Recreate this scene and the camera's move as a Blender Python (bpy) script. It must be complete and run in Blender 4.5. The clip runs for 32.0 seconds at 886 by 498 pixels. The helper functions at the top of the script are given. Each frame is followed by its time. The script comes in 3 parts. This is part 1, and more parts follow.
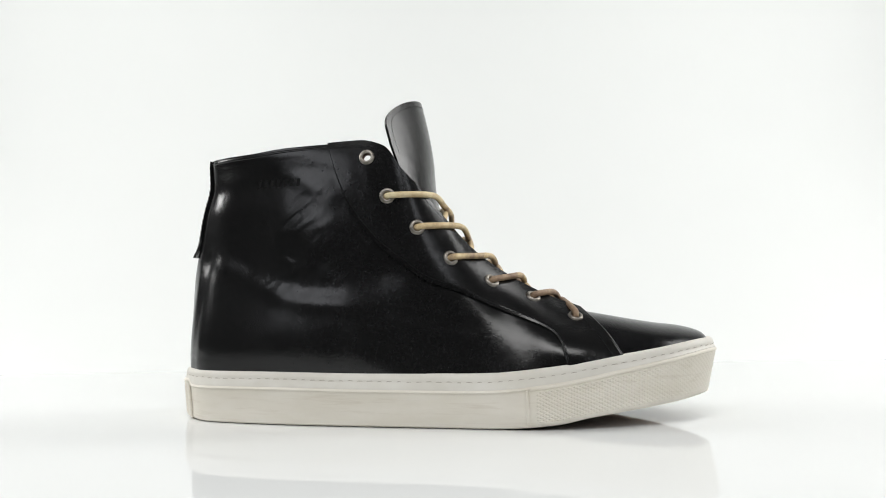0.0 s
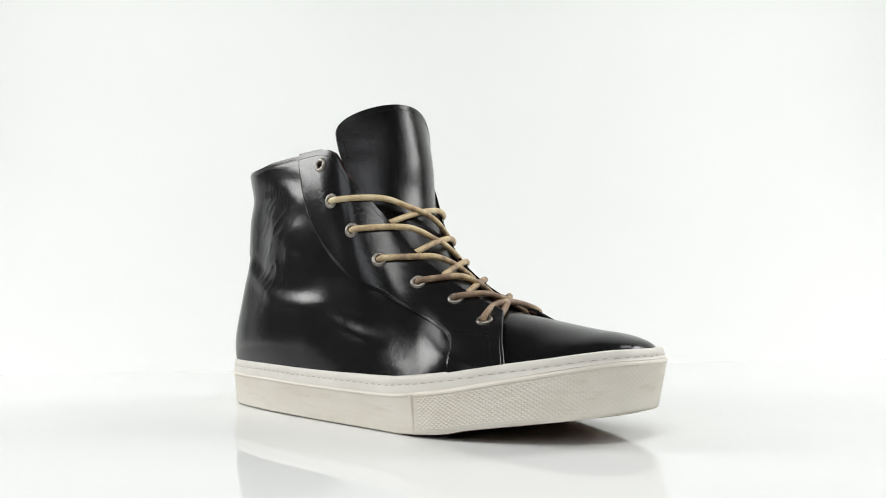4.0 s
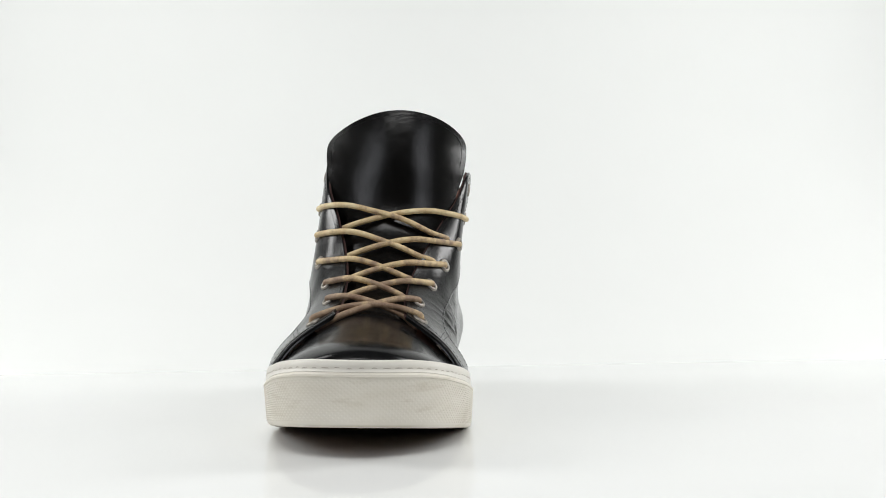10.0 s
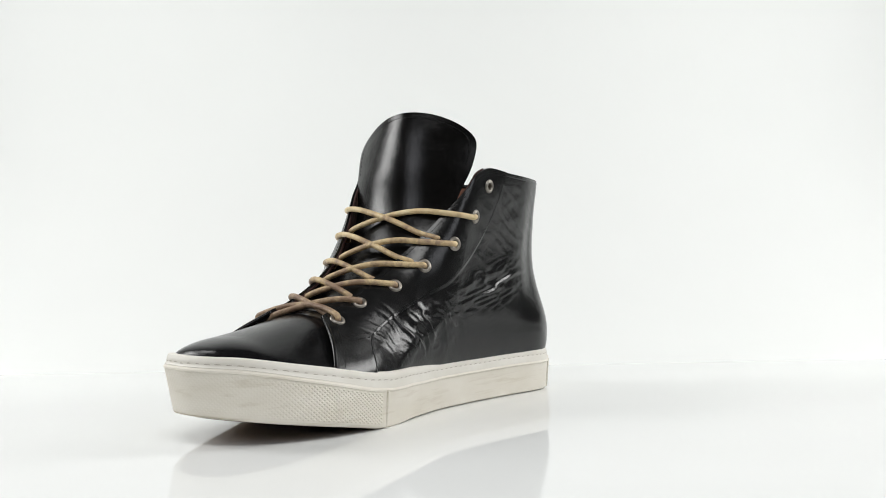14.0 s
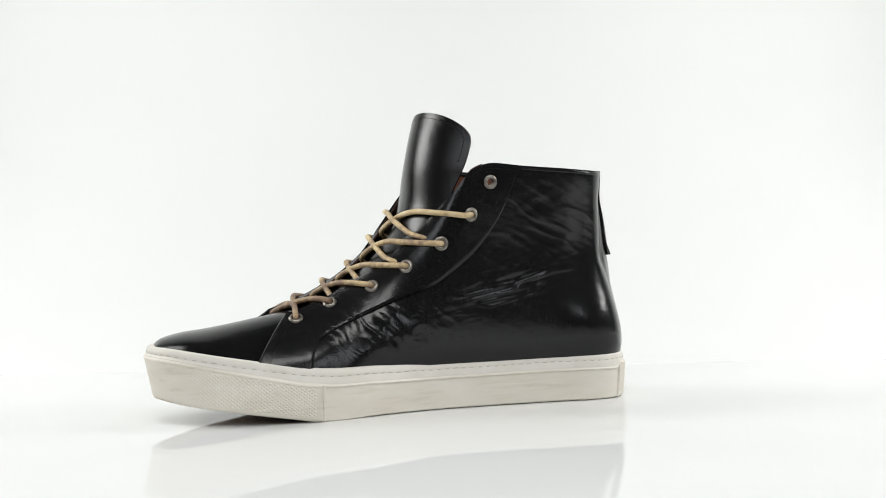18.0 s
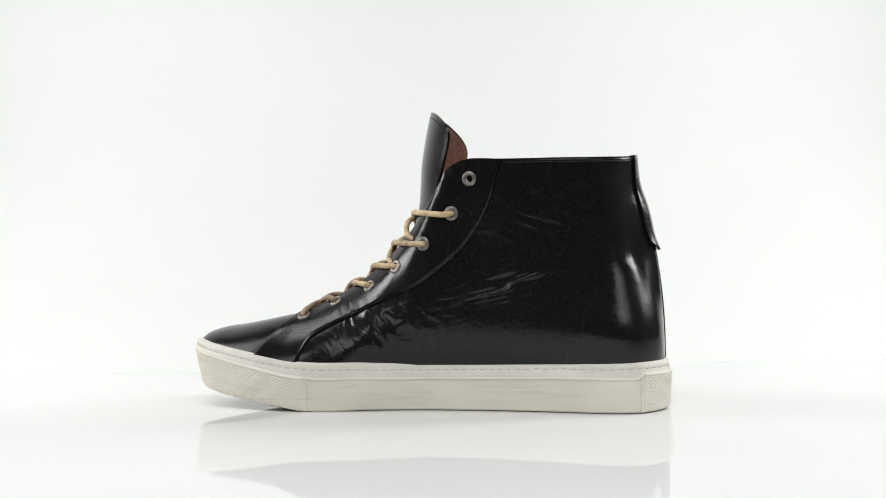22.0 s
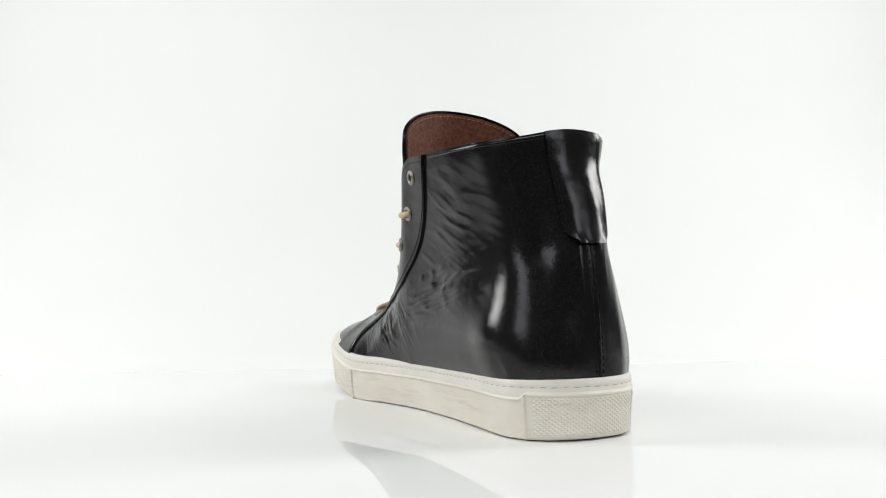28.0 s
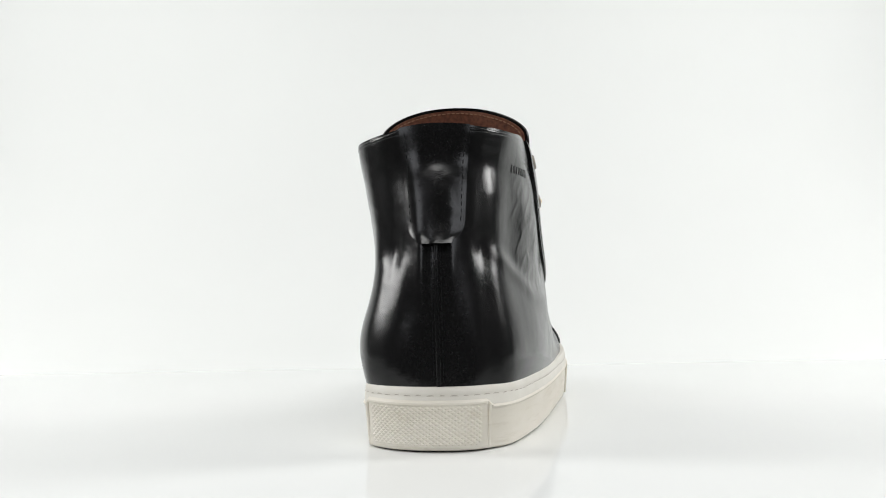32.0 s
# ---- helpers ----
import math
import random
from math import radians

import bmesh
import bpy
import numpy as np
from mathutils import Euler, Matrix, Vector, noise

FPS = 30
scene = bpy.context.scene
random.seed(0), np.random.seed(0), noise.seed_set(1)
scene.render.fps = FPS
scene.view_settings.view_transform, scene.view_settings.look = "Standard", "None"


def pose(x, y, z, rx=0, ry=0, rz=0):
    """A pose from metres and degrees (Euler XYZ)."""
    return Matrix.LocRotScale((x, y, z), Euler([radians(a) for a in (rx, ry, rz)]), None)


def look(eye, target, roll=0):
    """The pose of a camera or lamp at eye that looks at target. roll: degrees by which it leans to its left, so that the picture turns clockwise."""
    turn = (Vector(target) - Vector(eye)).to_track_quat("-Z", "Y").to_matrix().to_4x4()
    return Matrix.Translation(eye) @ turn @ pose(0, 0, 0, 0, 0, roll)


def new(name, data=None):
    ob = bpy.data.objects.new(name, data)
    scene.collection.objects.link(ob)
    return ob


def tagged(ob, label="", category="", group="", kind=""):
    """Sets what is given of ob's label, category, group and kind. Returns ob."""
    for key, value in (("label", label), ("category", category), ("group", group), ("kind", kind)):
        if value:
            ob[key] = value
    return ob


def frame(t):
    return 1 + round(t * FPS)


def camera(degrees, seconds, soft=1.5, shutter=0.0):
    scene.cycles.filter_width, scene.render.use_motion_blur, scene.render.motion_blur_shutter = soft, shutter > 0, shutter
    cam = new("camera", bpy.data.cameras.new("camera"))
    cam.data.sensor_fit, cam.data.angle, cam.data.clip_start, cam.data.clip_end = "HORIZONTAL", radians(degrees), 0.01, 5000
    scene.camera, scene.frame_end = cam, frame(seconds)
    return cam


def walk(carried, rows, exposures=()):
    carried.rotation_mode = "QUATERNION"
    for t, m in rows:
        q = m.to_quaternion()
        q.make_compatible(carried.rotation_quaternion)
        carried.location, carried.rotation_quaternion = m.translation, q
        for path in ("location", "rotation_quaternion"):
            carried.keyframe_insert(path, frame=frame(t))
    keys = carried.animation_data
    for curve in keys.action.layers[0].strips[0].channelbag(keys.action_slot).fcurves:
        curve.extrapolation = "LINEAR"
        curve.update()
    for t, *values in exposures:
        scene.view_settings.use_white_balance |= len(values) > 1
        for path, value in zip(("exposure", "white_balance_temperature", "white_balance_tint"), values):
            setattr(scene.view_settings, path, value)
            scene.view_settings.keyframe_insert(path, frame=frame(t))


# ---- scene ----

# A black leather high-top on a turning stand in a white photo tent. The stand's axis is the world's z axis.
TURN = -8.425           # degrees of turn a second, clockwise seen from above
SECONDS = 32.0
SHOE_BASE = pose(0, 0, 0, 0, 0, -4.9) @ pose(-0.14396, -0.025, 0)   # the shoe's heel, off the axis

# the film's exposure drifts a little as the dark shoe fills more or less of the picture: seconds, stops
EXPOSURES = [(0.0, -0.03), (5.0, -0.03), (8.5, -0.08), (17.0, -0.08), (18.0, -0.03), (28.8, -0.03), (30.0, -0.08), (SECONDS, -0.08)]
EYE = Vector((0.0092, -0.54, 0.0757))
cam = camera(53.85, SECONDS, soft=1.0)
view = look(EYE, EYE + Vector((0, 1, math.tan(radians(2.35)))), roll=-1.05)
walk(cam, [(0.0, view), (SECONDS, view)], exposures=EXPOSURES)

# ---------------------------------------------------------------- light
world = bpy.data.worlds.new("studio")
world.use_nodes = True
world.node_tree.nodes["Background"].inputs[0].default_value = (0.9, 0.93, 1.0, 1)
world.node_tree.nodes["Background"].inputs[1].default_value = 0.05
scene.world = world


def softbox(name, eye, target, width, height, watts, tint=(1.0, 1.0, 1.0)):
    lamp = bpy.data.lights.new(name, "AREA")
    lamp.shape, lamp.size, lamp.size_y = "RECTANGLE", width, height
    lamp.energy, lamp.color = watts, tint
    ob = new(name, lamp)
    ob.matrix_world = look(eye, target)
    return ob


WHITE_LIGHT = (1.0, 1.0, 0.985)
COOL_LIGHT = (0.93, 0.95, 1.0)
softbox("softbox_left", (-1.05, 0.14, 0.60), (0.0, 0.0, 0.10), 0.36, 0.46, 6.4, WHITE_LIGHT)
softbox("softbox_right", (1.05, 0.18, 0.60), (0.0, 0.0, 0.10), 0.36, 0.46, 6.4, WHITE_LIGHT)
softbox("strip_light_left", (-0.80, -0.92, 0.62), (0.0, 0.0, 0.08), 0.44, 0.46, 2.0, COOL_LIGHT)
softbox("strip_light_right", (0.80, -0.92, 0.62), (0.0, 0.0, 0.08), 0.44, 0.46, 2.0, COOL_LIGHT)
softbox("backdrop_light_left", (-0.85, 0.25, 1.15), (-0.72, 0.78, 0.18), 0.5, 0.4, 3.7, WHITE_LIGHT)
softbox("backdrop_light_right", (0.85, 0.25, 1.15), (0.72, 0.78, 0.18), 0.5, 0.4, 3.7, WHITE_LIGHT)
# unseen fill, added high in front to brighten the sole's front and floor
softbox("fill_light_top", (0.0, -0.80, 1.15), (0.0, -0.05, 0.0), 0.9, 0.32, 8.6, WHITE_LIGHT)


# ---------------------------------------------------------------- materials
def material(name):
    m = bpy.data.materials.new(name)
    m.use_nodes = True
    t = m.node_tree
    return m, t, t.nodes["Principled BSDF"]


def link(t, a, b):
    t.links.new(a, b)


def coords(t, scale=(1, 1, 1)):
    c = t.nodes.new("ShaderNodeTexCoord")
    mp = t.nodes.new("ShaderNodeMapping")
    mp.inputs["Scale"].default_value = scale
    link(t, c.outputs["Object"], mp.inputs["Vector"])
    return mp.outputs["Vector"]


def noise_tex(t, vec, scale, detail=4.0, rough=0.55, distort=0.0):
    n = t.nodes.new("ShaderNodeTexNoise")
    n.inputs["Scale"].default_value = scale
    n.inputs["Detail"].default_value = detail
    n.inputs["Roughness"].default_value = rough
    n.inputs["Distortion"].default_value = distort
    link(t, vec, n.inputs["Vector"])
    return n.outputs["Fac"]


def ramp(t, fac, *stops):
    r = t.nodes.new("ShaderNodeValToRGB")
    r.color_ramp.elements[0].position, r.color_ramp.elements[0].color = stops[0][0], (*stops[0][1], 1)
    r.color_ramp.elements[1].position, r.color_ramp.elements[1].color = stops[-1][0], (*stops[-1][1], 1)
    for p, c in stops[1:-1]:
        e = r.color_ramp.elements.new(p)
        e.color = (*c, 1)
    link(t, fac, r.inputs["Fac"])
    return r.outputs["Color"]


def remap(t, fac, a, b, c, d):
    r = t.nodes.new("ShaderNodeMapRange")
    for i, v in enumerate((a, b, c, d)):
        r.inputs[1 + i].default_value = v
    link(t, fac, r.inputs[0])
    return r.outputs[0]


def bump(t, bsdf, height, strength, distance, under=None):
    b = t.nodes.new("ShaderNodeBump")
    b.inputs["Strength"].default_value = strength
    b.inputs["Distance"].default_value = distance
    link(t, height, b.inputs["Height"])
    if under is not None:
        link(t, under, b.inputs["Normal"])
    link(t, b.outputs["Normal"], bsdf.inputs["Normal"])
    return b.outputs["Normal"]


def leather(name, dark, light, rough, grain=0.25, soft_relief=0.35, depth=1.0, pores=1.0):
    m, t, p = material(name)
    v = coords(t)
    fine = noise_tex(t, v, 1500, 2)
    mid = noise_tex(t, v, 430, 4, 0.6, 0.1)
    big = noise_tex(t, v, 34, 3)
    link(t, ramp(t, mid, (0.3, dark), (0.75, light)), p.inputs["Base Color"])
    sheen = t.nodes.new("ShaderNodeMath")
    sheen.operation = "ADD"
    link(t, remap(t, big, 0.3, 0.7, rough - 0.04, rough + 0.04), sheen.inputs[0])
    link(t, remap(t, mid, 0.3, 0.7, -0.03, 0.04), sheen.inputs[1])
    link(t, sheen.outputs[0], p.inputs["Roughness"])
    p.inputs["Specular IOR Level"].default_value = 0.33
    n1 = bump(t, p, big, soft_relief, 0.0012)
    n2 = bump(t, p, mid, grain, 0.0002 * depth, n1)
    bump(t, p, fine, grain, 0.00004 * depth * pores, n2)
    return m


BLACK = leather("black_waxed_leather", (0.0076, 0.0077, 0.0077), (0.0098, 0.0098, 0.01), 0.19, 0.34, 0.3, 1.0, 2.6)
VAMP = leather("polished_black_leather", (0.004, 0.004, 0.0044), (0.008, 0.008, 0.0085), 0.19, 0.08, 0.12)
CREASED = leather("creased_black_leather", (0.0076, 0.0077, 0.0077), (0.0098, 0.0098, 0.01), 0.185, 0.40, 0.3, 1.0, 2.6)
TONGUE = leather("black_grained_leather", (0.0025, 0.0025, 0.0025), (0.007, 0.0065, 0.006), 0.19, 0.5, 0.3, 1.1, 3.2)
TONGUE.node_tree.nodes["Principled BSDF"].inputs["Specular IOR Level"].default_value = 0.30
VAMP.node_tree.nodes["Principled BSDF"].inputs["Specular IOR Level"].default_value = 0.27
BROWN = leather("brown_lining_leather", (0.085, 0.030, 0.016), (0.23, 0.088, 0.048), 0.65, 0.9, 0.2, 2.0, 4.0)
EDGE = leather("raw_leather_edge", (0.035, 0.016, 0.014), (0.07, 0.03, 0.025), 0.75, 0.5, 0.1)


def make_rubber():
    m, t, p = material("off_white_rubber")
    v = coords(t, (1, 1, 3.2))
    streak = noise_tex(t, coords(t, (22, 60, 300)), 1.0, 5, 0.62, 0.3)
    cloud = noise_tex(t, v, 26, 4)
    speck = noise_tex(t, coords(t), 420, 3, 0.7)
    base = ramp(t, cloud, (0.3, (0.73, 0.685, 0.59)), (0.7, (0.81, 0.77, 0.69)))
    dirt = ramp(t, streak, (0.56, (1, 1, 1)), (0.78, (0.74, 0.70, 0.63)))
    mix = t.nodes.new("ShaderNodeMix")
    mix.data_type, mix.blend_type = "RGBA", "MULTIPLY"
    mix.inputs[0].default_value = 0.6
    link(t, base, mix.inputs[6])
    link(t, dirt, mix.inputs[7])
    link(t, mix.outputs[2], p.inputs["Base Color"])
    link(t, remap(t, cloud, 0.3, 0.7, 0.5, 0.68), p.inputs["Roughness"])
    p.inputs["Specular IOR Level"].default_value = 0.35
    n1 = bump(t, p, cloud, 0.15, 0.0006)
    bump(t, p, speck, 0.15, 0.0002, n1)
    return m


def make_plain(name, dark, light, rough, scale=120, metal=0.0, relief=0.2, depth=0.0003, stretch=(1, 1, 1)):
    m, t, p = material(name)
    n = noise_tex(t, coords(t, stretch), scale, 4)
    link(t, ramp(t, n, (0.3, dark), (0.7, light)), p.inputs["Base Color"])
    link(t, remap(t, n, 0.3, 0.7, rough - 0.06, rough + 0.06), p.inputs["Roughness"])
    p.inputs["Metallic"].default_value = metal
    bump(t, p, n, relief, depth)
    return m


RUBBER = make_rubber()
RIM = make_plain("white_rubber_foxing", (0.71, 0.68, 0.61), (0.78, 0.755, 0.695), 0.55, 60)
TREAD = make_plain("brown_rubber_tread", (0.15, 0.095, 0.055), (0.24, 0.155, 0.095), 0.7, 90)
METAL = make_plain("aged_nickel", (0.20, 0.18, 0.155), (0.36, 0.335, 0.30), 0.42, 400, 1.0, 0.15, 0.0001)
THREAD = make_plain("black_thread", (0.003, 0.003, 0.0035), (0.008, 0.008, 0.008), 0.7, 900)
GREY_THREAD = make_plain("greyed_thread", (0.36, 0.32, 0.27), (0.64, 0.60, 0.53), 0.8, 700)
TAN_THREAD = make_plain("tan_thread", (0.24, 0.12, 0.06), (0.38, 0.21, 0.12), 0.7, 700)
# darker than the leather: this colour stands for the shade in the pressed mark
MARK_SHADE = make_plain("deboss_shade_black", (0.0015, 0.0015, 0.0015), (0.003, 0.003, 0.003), 0.7, 500)
for matt in (MARK_SHADE, THREAD):
    matt.node_tree.nodes["Principled BSDF"].inputs["Specular IOR Level"].default_value = 0.15


def make_lace():
    m, t, p = material("waxed_tan_cord")
    v = coords(t)
    n = noise_tex(t, v, 70, 5, 0.72)
    sep = t.nodes.new("ShaderNodeSeparateXYZ")
    link(t, v, sep.inputs[0])
    tint = t.nodes.new("ShaderNodeMath")
    tint.operation = "ADD"
    link(t, n, tint.inputs[0])
    link(t, remap(t, sep.outputs["Z"], 0.055, 0.125, -0.15, 0.15), tint.inputs[1])   # browner in the lower rows, towards the toe
    n = tint.outputs[0]
    f = noise_tex(t, v, 900, 3, 0.7)
    c = ramp(t, n, (0.30, (0.19, 0.115, 0.07)), (0.44, (0.34, 0.235, 0.15)), (0.56, (0.61, 0.46, 0.25)), (0.72, (0.76, 0.64, 0.40)))
    link(t, c, p.inputs["Base Color"])
    p.inputs["Roughness"].default_value = 0.55
    bump(t, p, f, 0.5, 0.00025)
    return m


LACE = make_lace()


def make_acrylic():
    m, t, p = material("white_gloss_acrylic")
    n = noise_tex(t, coords(t), 3.0, 3)
    link(t, ramp(t, n, (0.3, (0.80, 0.812, 0.803)), (0.7, (0.82, 0.832, 0.824))), p.inputs["Base Color"])
    p.inputs["Roughness"].default_value = 0.035
    p.inputs["Specular IOR Level"].default_value = 0.12
    return m


ACRYLIC = make_acrylic()
PAPER = make_plain("white_backdrop_paper", (0.815, 0.829, 0.816), (0.837, 0.851, 0.838), 0.85, 2.0, 0.0, 0.02, 0.0005)
FABRIC = make_plain("dark_studio_cloth", (0.03, 0.03, 0.032), (0.045, 0.045, 0.048), 0.9, 40, 0.0, 0.05, 0.001)
DARK = make_plain("dark_room_wall", (0.018, 0.018, 0.02), (0.028, 0.028, 0.03), 0.85, 6, 0.0, 0.05, 0.001)


# ---------------------------------------------------------------- mesh tools (millimetres in, metres out)
MM = 0.001


def settle(p):
    """The worn shoe's set: the forefoot twisted up to the outer side, the shaft drawn upwards."""
    p = np.array(p, float)
    twist = np.interp(p[:, 0], (188, 210, 232, 290), (0.0, 1.0, 1.5, 1.3))
    p[:, 2] += -twist * (p[:, 1] + 5) / 45 + 0.02 * np.maximum(p[:, 2] - 50, 0)
    return p


def mesh_ob(name, verts, faces, mat, parent=None, label="", sharp=38.0):
    me = bpy.data.meshes.new(name)
    if parent is not None:
        verts = settle(verts)
    me.from_pydata([tuple(float(c) * MM for c in v) for v in verts], [], faces)
    me.validate()
    me.polygons.foreach_set("use_smooth", [True] * len(me.polygons))
    if not sharp:
        me.polygons.foreach_set("use_smooth", [False] * len(me.polygons))
    if sharp:
        me.set_sharp_from_angle(angle=radians(sharp))
    me.materials.append(mat)
    ob = new(name, me)
    ob.parent = parent
    if label:
        tagged(ob, label)
    return ob


def spline(*knots):
    """A smooth curve through knots (x, values...), with no overshoot."""
    k = np.array(knots, float)
    x, y = k[:, 0], k[:, 1:]
    h = np.diff(x)[:, None]
    d = np.diff(y, axis=0) / h
    m = np.zeros_like(y)
    m[0], m[-1] = d[0], d[-1]
    for i in range(1, len(x) - 1):
        w1, w2 = 2 * h[i] + h[i - 1], h[i] + 2 * h[i - 1]
        ok = d[i - 1] * d[i] > 0
        safe0, safe1 = np.where(ok, d[i - 1], 1), np.where(ok, d[i], 1)
        m[i] = np.where(ok, (w1 + w2) / (w1 / safe0 + w2 / safe1), 0)

    def f(q):
        q = np.clip(np.asarray(q, float), x[0], x[-1])
        i = np.clip(np.searchsorted(x, q, side="right") - 1, 0, len(x) - 2)
        s = ((q - x[i]) / h[i, 0])[..., None]
        hh = h[i]
        r = ((1 + 2 * s) * (1 - s) ** 2 * y[i] + s * (1 - s) ** 2 * hh * m[i]
             + s * s * (3 - 2 * s) * y[i + 1] + s * s * (s - 1) * hh * m[i + 1])
        return r[..., 0] if y.shape[1] == 1 else r
    return f


def through_points(pts, n, closed=False):
    """n points on a Catmull-Rom curve through pts."""
    p = np.array(pts, float)
    if closed:
        p = np.vstack([p[-1], p, p[0], p[1]])
    else:
        p = np.vstack([2 * p[0] - p[1], p, 2 * p[-1] - p[-2]])
    seg = len(p) - 3
    t = np.linspace(0, seg, n, endpoint=not closed)
    i = np.minimum(t.astype(int), seg - 1)
    s = (t - i)[:, None]
    a, b, c, d = p[i], p[i + 1], p[i + 2], p[i + 3]
    return 0.5 * (2 * b + (c - a) * s + (2 * a - 5 * b + 4 * c - d) * s ** 2 + (3 * b - a - 3 * c + d) * s ** 3)


def even(path, n, closed=False):
    """The path again with n points at even steps."""
    p = np.vstack([path, path[:1]]) if closed else path
    s = np.concatenate([[0], np.cumsum(np.linalg.norm(np.diff(p, axis=0), axis=1))])
    q = np.linspace(0, s[-1], n, endpoint=not closed)
    return np.stack([np.interp(q, s, p[:, k]) for k in range(p.shape[1])], 1)


def grid_faces(rows, cols, wrap=False, start=0, flip=False):
    out = []
    for i in range(rows - 1):
        for j in range(cols if wrap else cols - 1):
            k = (j + 1) % cols
            q = (start + i * cols + j, start + i * cols + k, start + (i + 1) * cols + k, start + (i + 1) * cols + j)
            out.append(q[::-1] if flip else q)
    return out


def grid_normals(g):
    du, dv = np.gradient(g, axis=0), np.gradient(g, axis=1)
    n = np.cross(du, dv)
    return n / np.maximum(np.linalg.norm(n, axis=2, keepdims=True), 1e-9)


def shell(name, g, normals, outer, inner, mat, parent, label="", holes=(), hole_radius=2.9, sharp=40.0):
    """A closed skin between g + outer * normals and g + inner * normals, with round holes at the given points."""
    r, c, _ = g.shape
    a, b = g + outer * normals, g + inner * normals
    verts = np.vstack([a.reshape(-1, 3), b.reshape(-1, 3)])
    keep = np.ones((r - 1, c - 1), bool)
    if len(holes):
        mid = 0.25 * (g[:-1, :-1] + g[1:, :-1] + g[:-1, 1:] + g[1:, 1:])
        for h in holes:
            keep &= np.linalg.norm(mid - h, axis=2) > hole_radius
    faces = []
    n = r * c
    for i in range(r - 1):
        for j in range(c - 1):
            if keep[i, j]:
                q = (i * c + j, i * c + j + 1, (i + 1) * c + j + 1, (i + 1) * c + j)
                faces += [q[::-1], tuple(k + n for k in q)]
    for j in range(c - 1):
        faces += [(j, j + 1, n + j + 1, n + j), (n + (r - 1) * c + j, n + (r - 1) * c + j + 1, (r - 1) * c + j + 1, (r - 1) * c + j)]
    for i in range(r - 1):
        faces += [(n + i * c, n + (i + 1) * c, (i + 1) * c, i * c), (i * c + c - 1, (i + 1) * c + c - 1, n + (i + 1) * c + c - 1, n + i * c + c - 1)]
    ob = mesh_ob(name, verts, faces, mat, parent, label, sharp)
    bm = bmesh.new()
    bm.from_mesh(ob.data)
    bmesh.ops.remove_doubles(bm, verts=bm.verts, dist=1e-6)
    bmesh.ops.recalc_face_normals(bm, faces=bm.faces)
    bm.to_mesh(ob.data)
    bm.free()
    return ob


def tube_data(path, radius, sides=10, closed=False, flat=1.0):
    p = np.asarray(path, float)
    n = len(p)
    tan = np.gradient(p, axis=0)
    if closed:
        tan = np.roll(p, -1, 0) - np.roll(p, 1, 0)
    tan /= np.maximum(np.linalg.norm(tan, axis=1, keepdims=True), 1e-9)
    up = np.array([0.0, 0.0, 1.0])
    ref = np.cross(tan[0], up)
    if np.linalg.norm(ref) < 1e-3:
        ref = np.array([1.0, 0, 0])
    verts = []
    r = np.broadcast_to(np.asarray(radius, float), (n,))
    for k in range(n):
        ref = ref - tan[k] * (ref @ tan[k])
        ref = ref / np.linalg.norm(ref)
        other = np.cross(tan[k], ref)
        for j in range(sides):
            w = 2 * math.pi * j / sides
            verts.append(p[k] + r[k] * (math.cos(w) * ref + flat * math.sin(w) * other))
    faces = grid_faces(n, sides, wrap=True)
    if closed:
        faces += [((n - 1) * sides + j, (n - 1) * sides + (j + 1) % sides, (j + 1) % sides, j) for j in range(sides)]
    else:
        faces += [tuple(range(sides))[::-1], tuple((n - 1) * sides + j for j in range(sides))]
    return verts, faces


def tube(name, path, radius, mat, parent, label="", sides=10, closed=False, flat=1.0):
    v, f = tube_data(path, radius, sides, closed, flat)
    return mesh_ob(name, v, f, mat, parent, label, 60)


def stitch_row(name, path, mat, parent, pitch=3.0, length=2.1, radius=0.22, label=""):
    """Stitches end to end along a path, joined: far too small to pick apart."""
    s = np.linalg.norm(np.diff(path, axis=0), axis=1).sum()
    n = max(2, int(s / pitch))
    q = even(path, n)
    verts, faces = [], []
    for k in range(n - 1):
        d = (q[k + 1] - q[k]) / np.linalg.norm(q[k + 1] - q[k])
        a, b = q[k], q[k] + d * length
        v, f = tube_data(np.array([a - d * 0.1, a + d * 0.5, b - d * 0.5, b + d * 0.1]), [radius * 0.4, radius, radius, radius * 0.4], 5)
        o = len(verts)
        verts += list(v)
        faces += [tuple(i + o for i in g) for g in f]
    return tagged(mesh_ob(name, verts, faces, mat, parent, label, 60), kind="stuff")


# ---------------------------------------------------------------- the place
def box_data(x0, y0, z0, x1, y1, z1):
    v = [(x, y, z) for z in (z0, z1) for y in (y0, y1) for x in (x0, x1)]
    f = [(0, 2, 3, 1), (4, 5, 7, 6), (0, 1, 5, 4), (2, 6, 7, 3), (0, 4, 6, 2), (1, 3, 7, 5)]
    return v, f


def slab(name, x0, y0, z0, x1, y1, z1, mat, label, category, bevel=0.0):
    v, f = box_data(*(1000 * c for c in (x0, y0, z0, x1, y1, z1)))
    ob = mesh_ob(name, v, f, mat, None, "", 0)
    ob.data.polygons.foreach_set("use_smooth", [False] * len(ob.data.polygons))
    if bevel:
        bm = bmesh.new()
        bm.from_mesh(ob.data)
        bmesh.ops.bevel(bm, geom=bm.edges[:], offset=bevel, segments=3, affect="EDGES")
        bm.to_mesh(ob.data)
        bm.free()
    return tagged(ob, label, category, kind="structure")


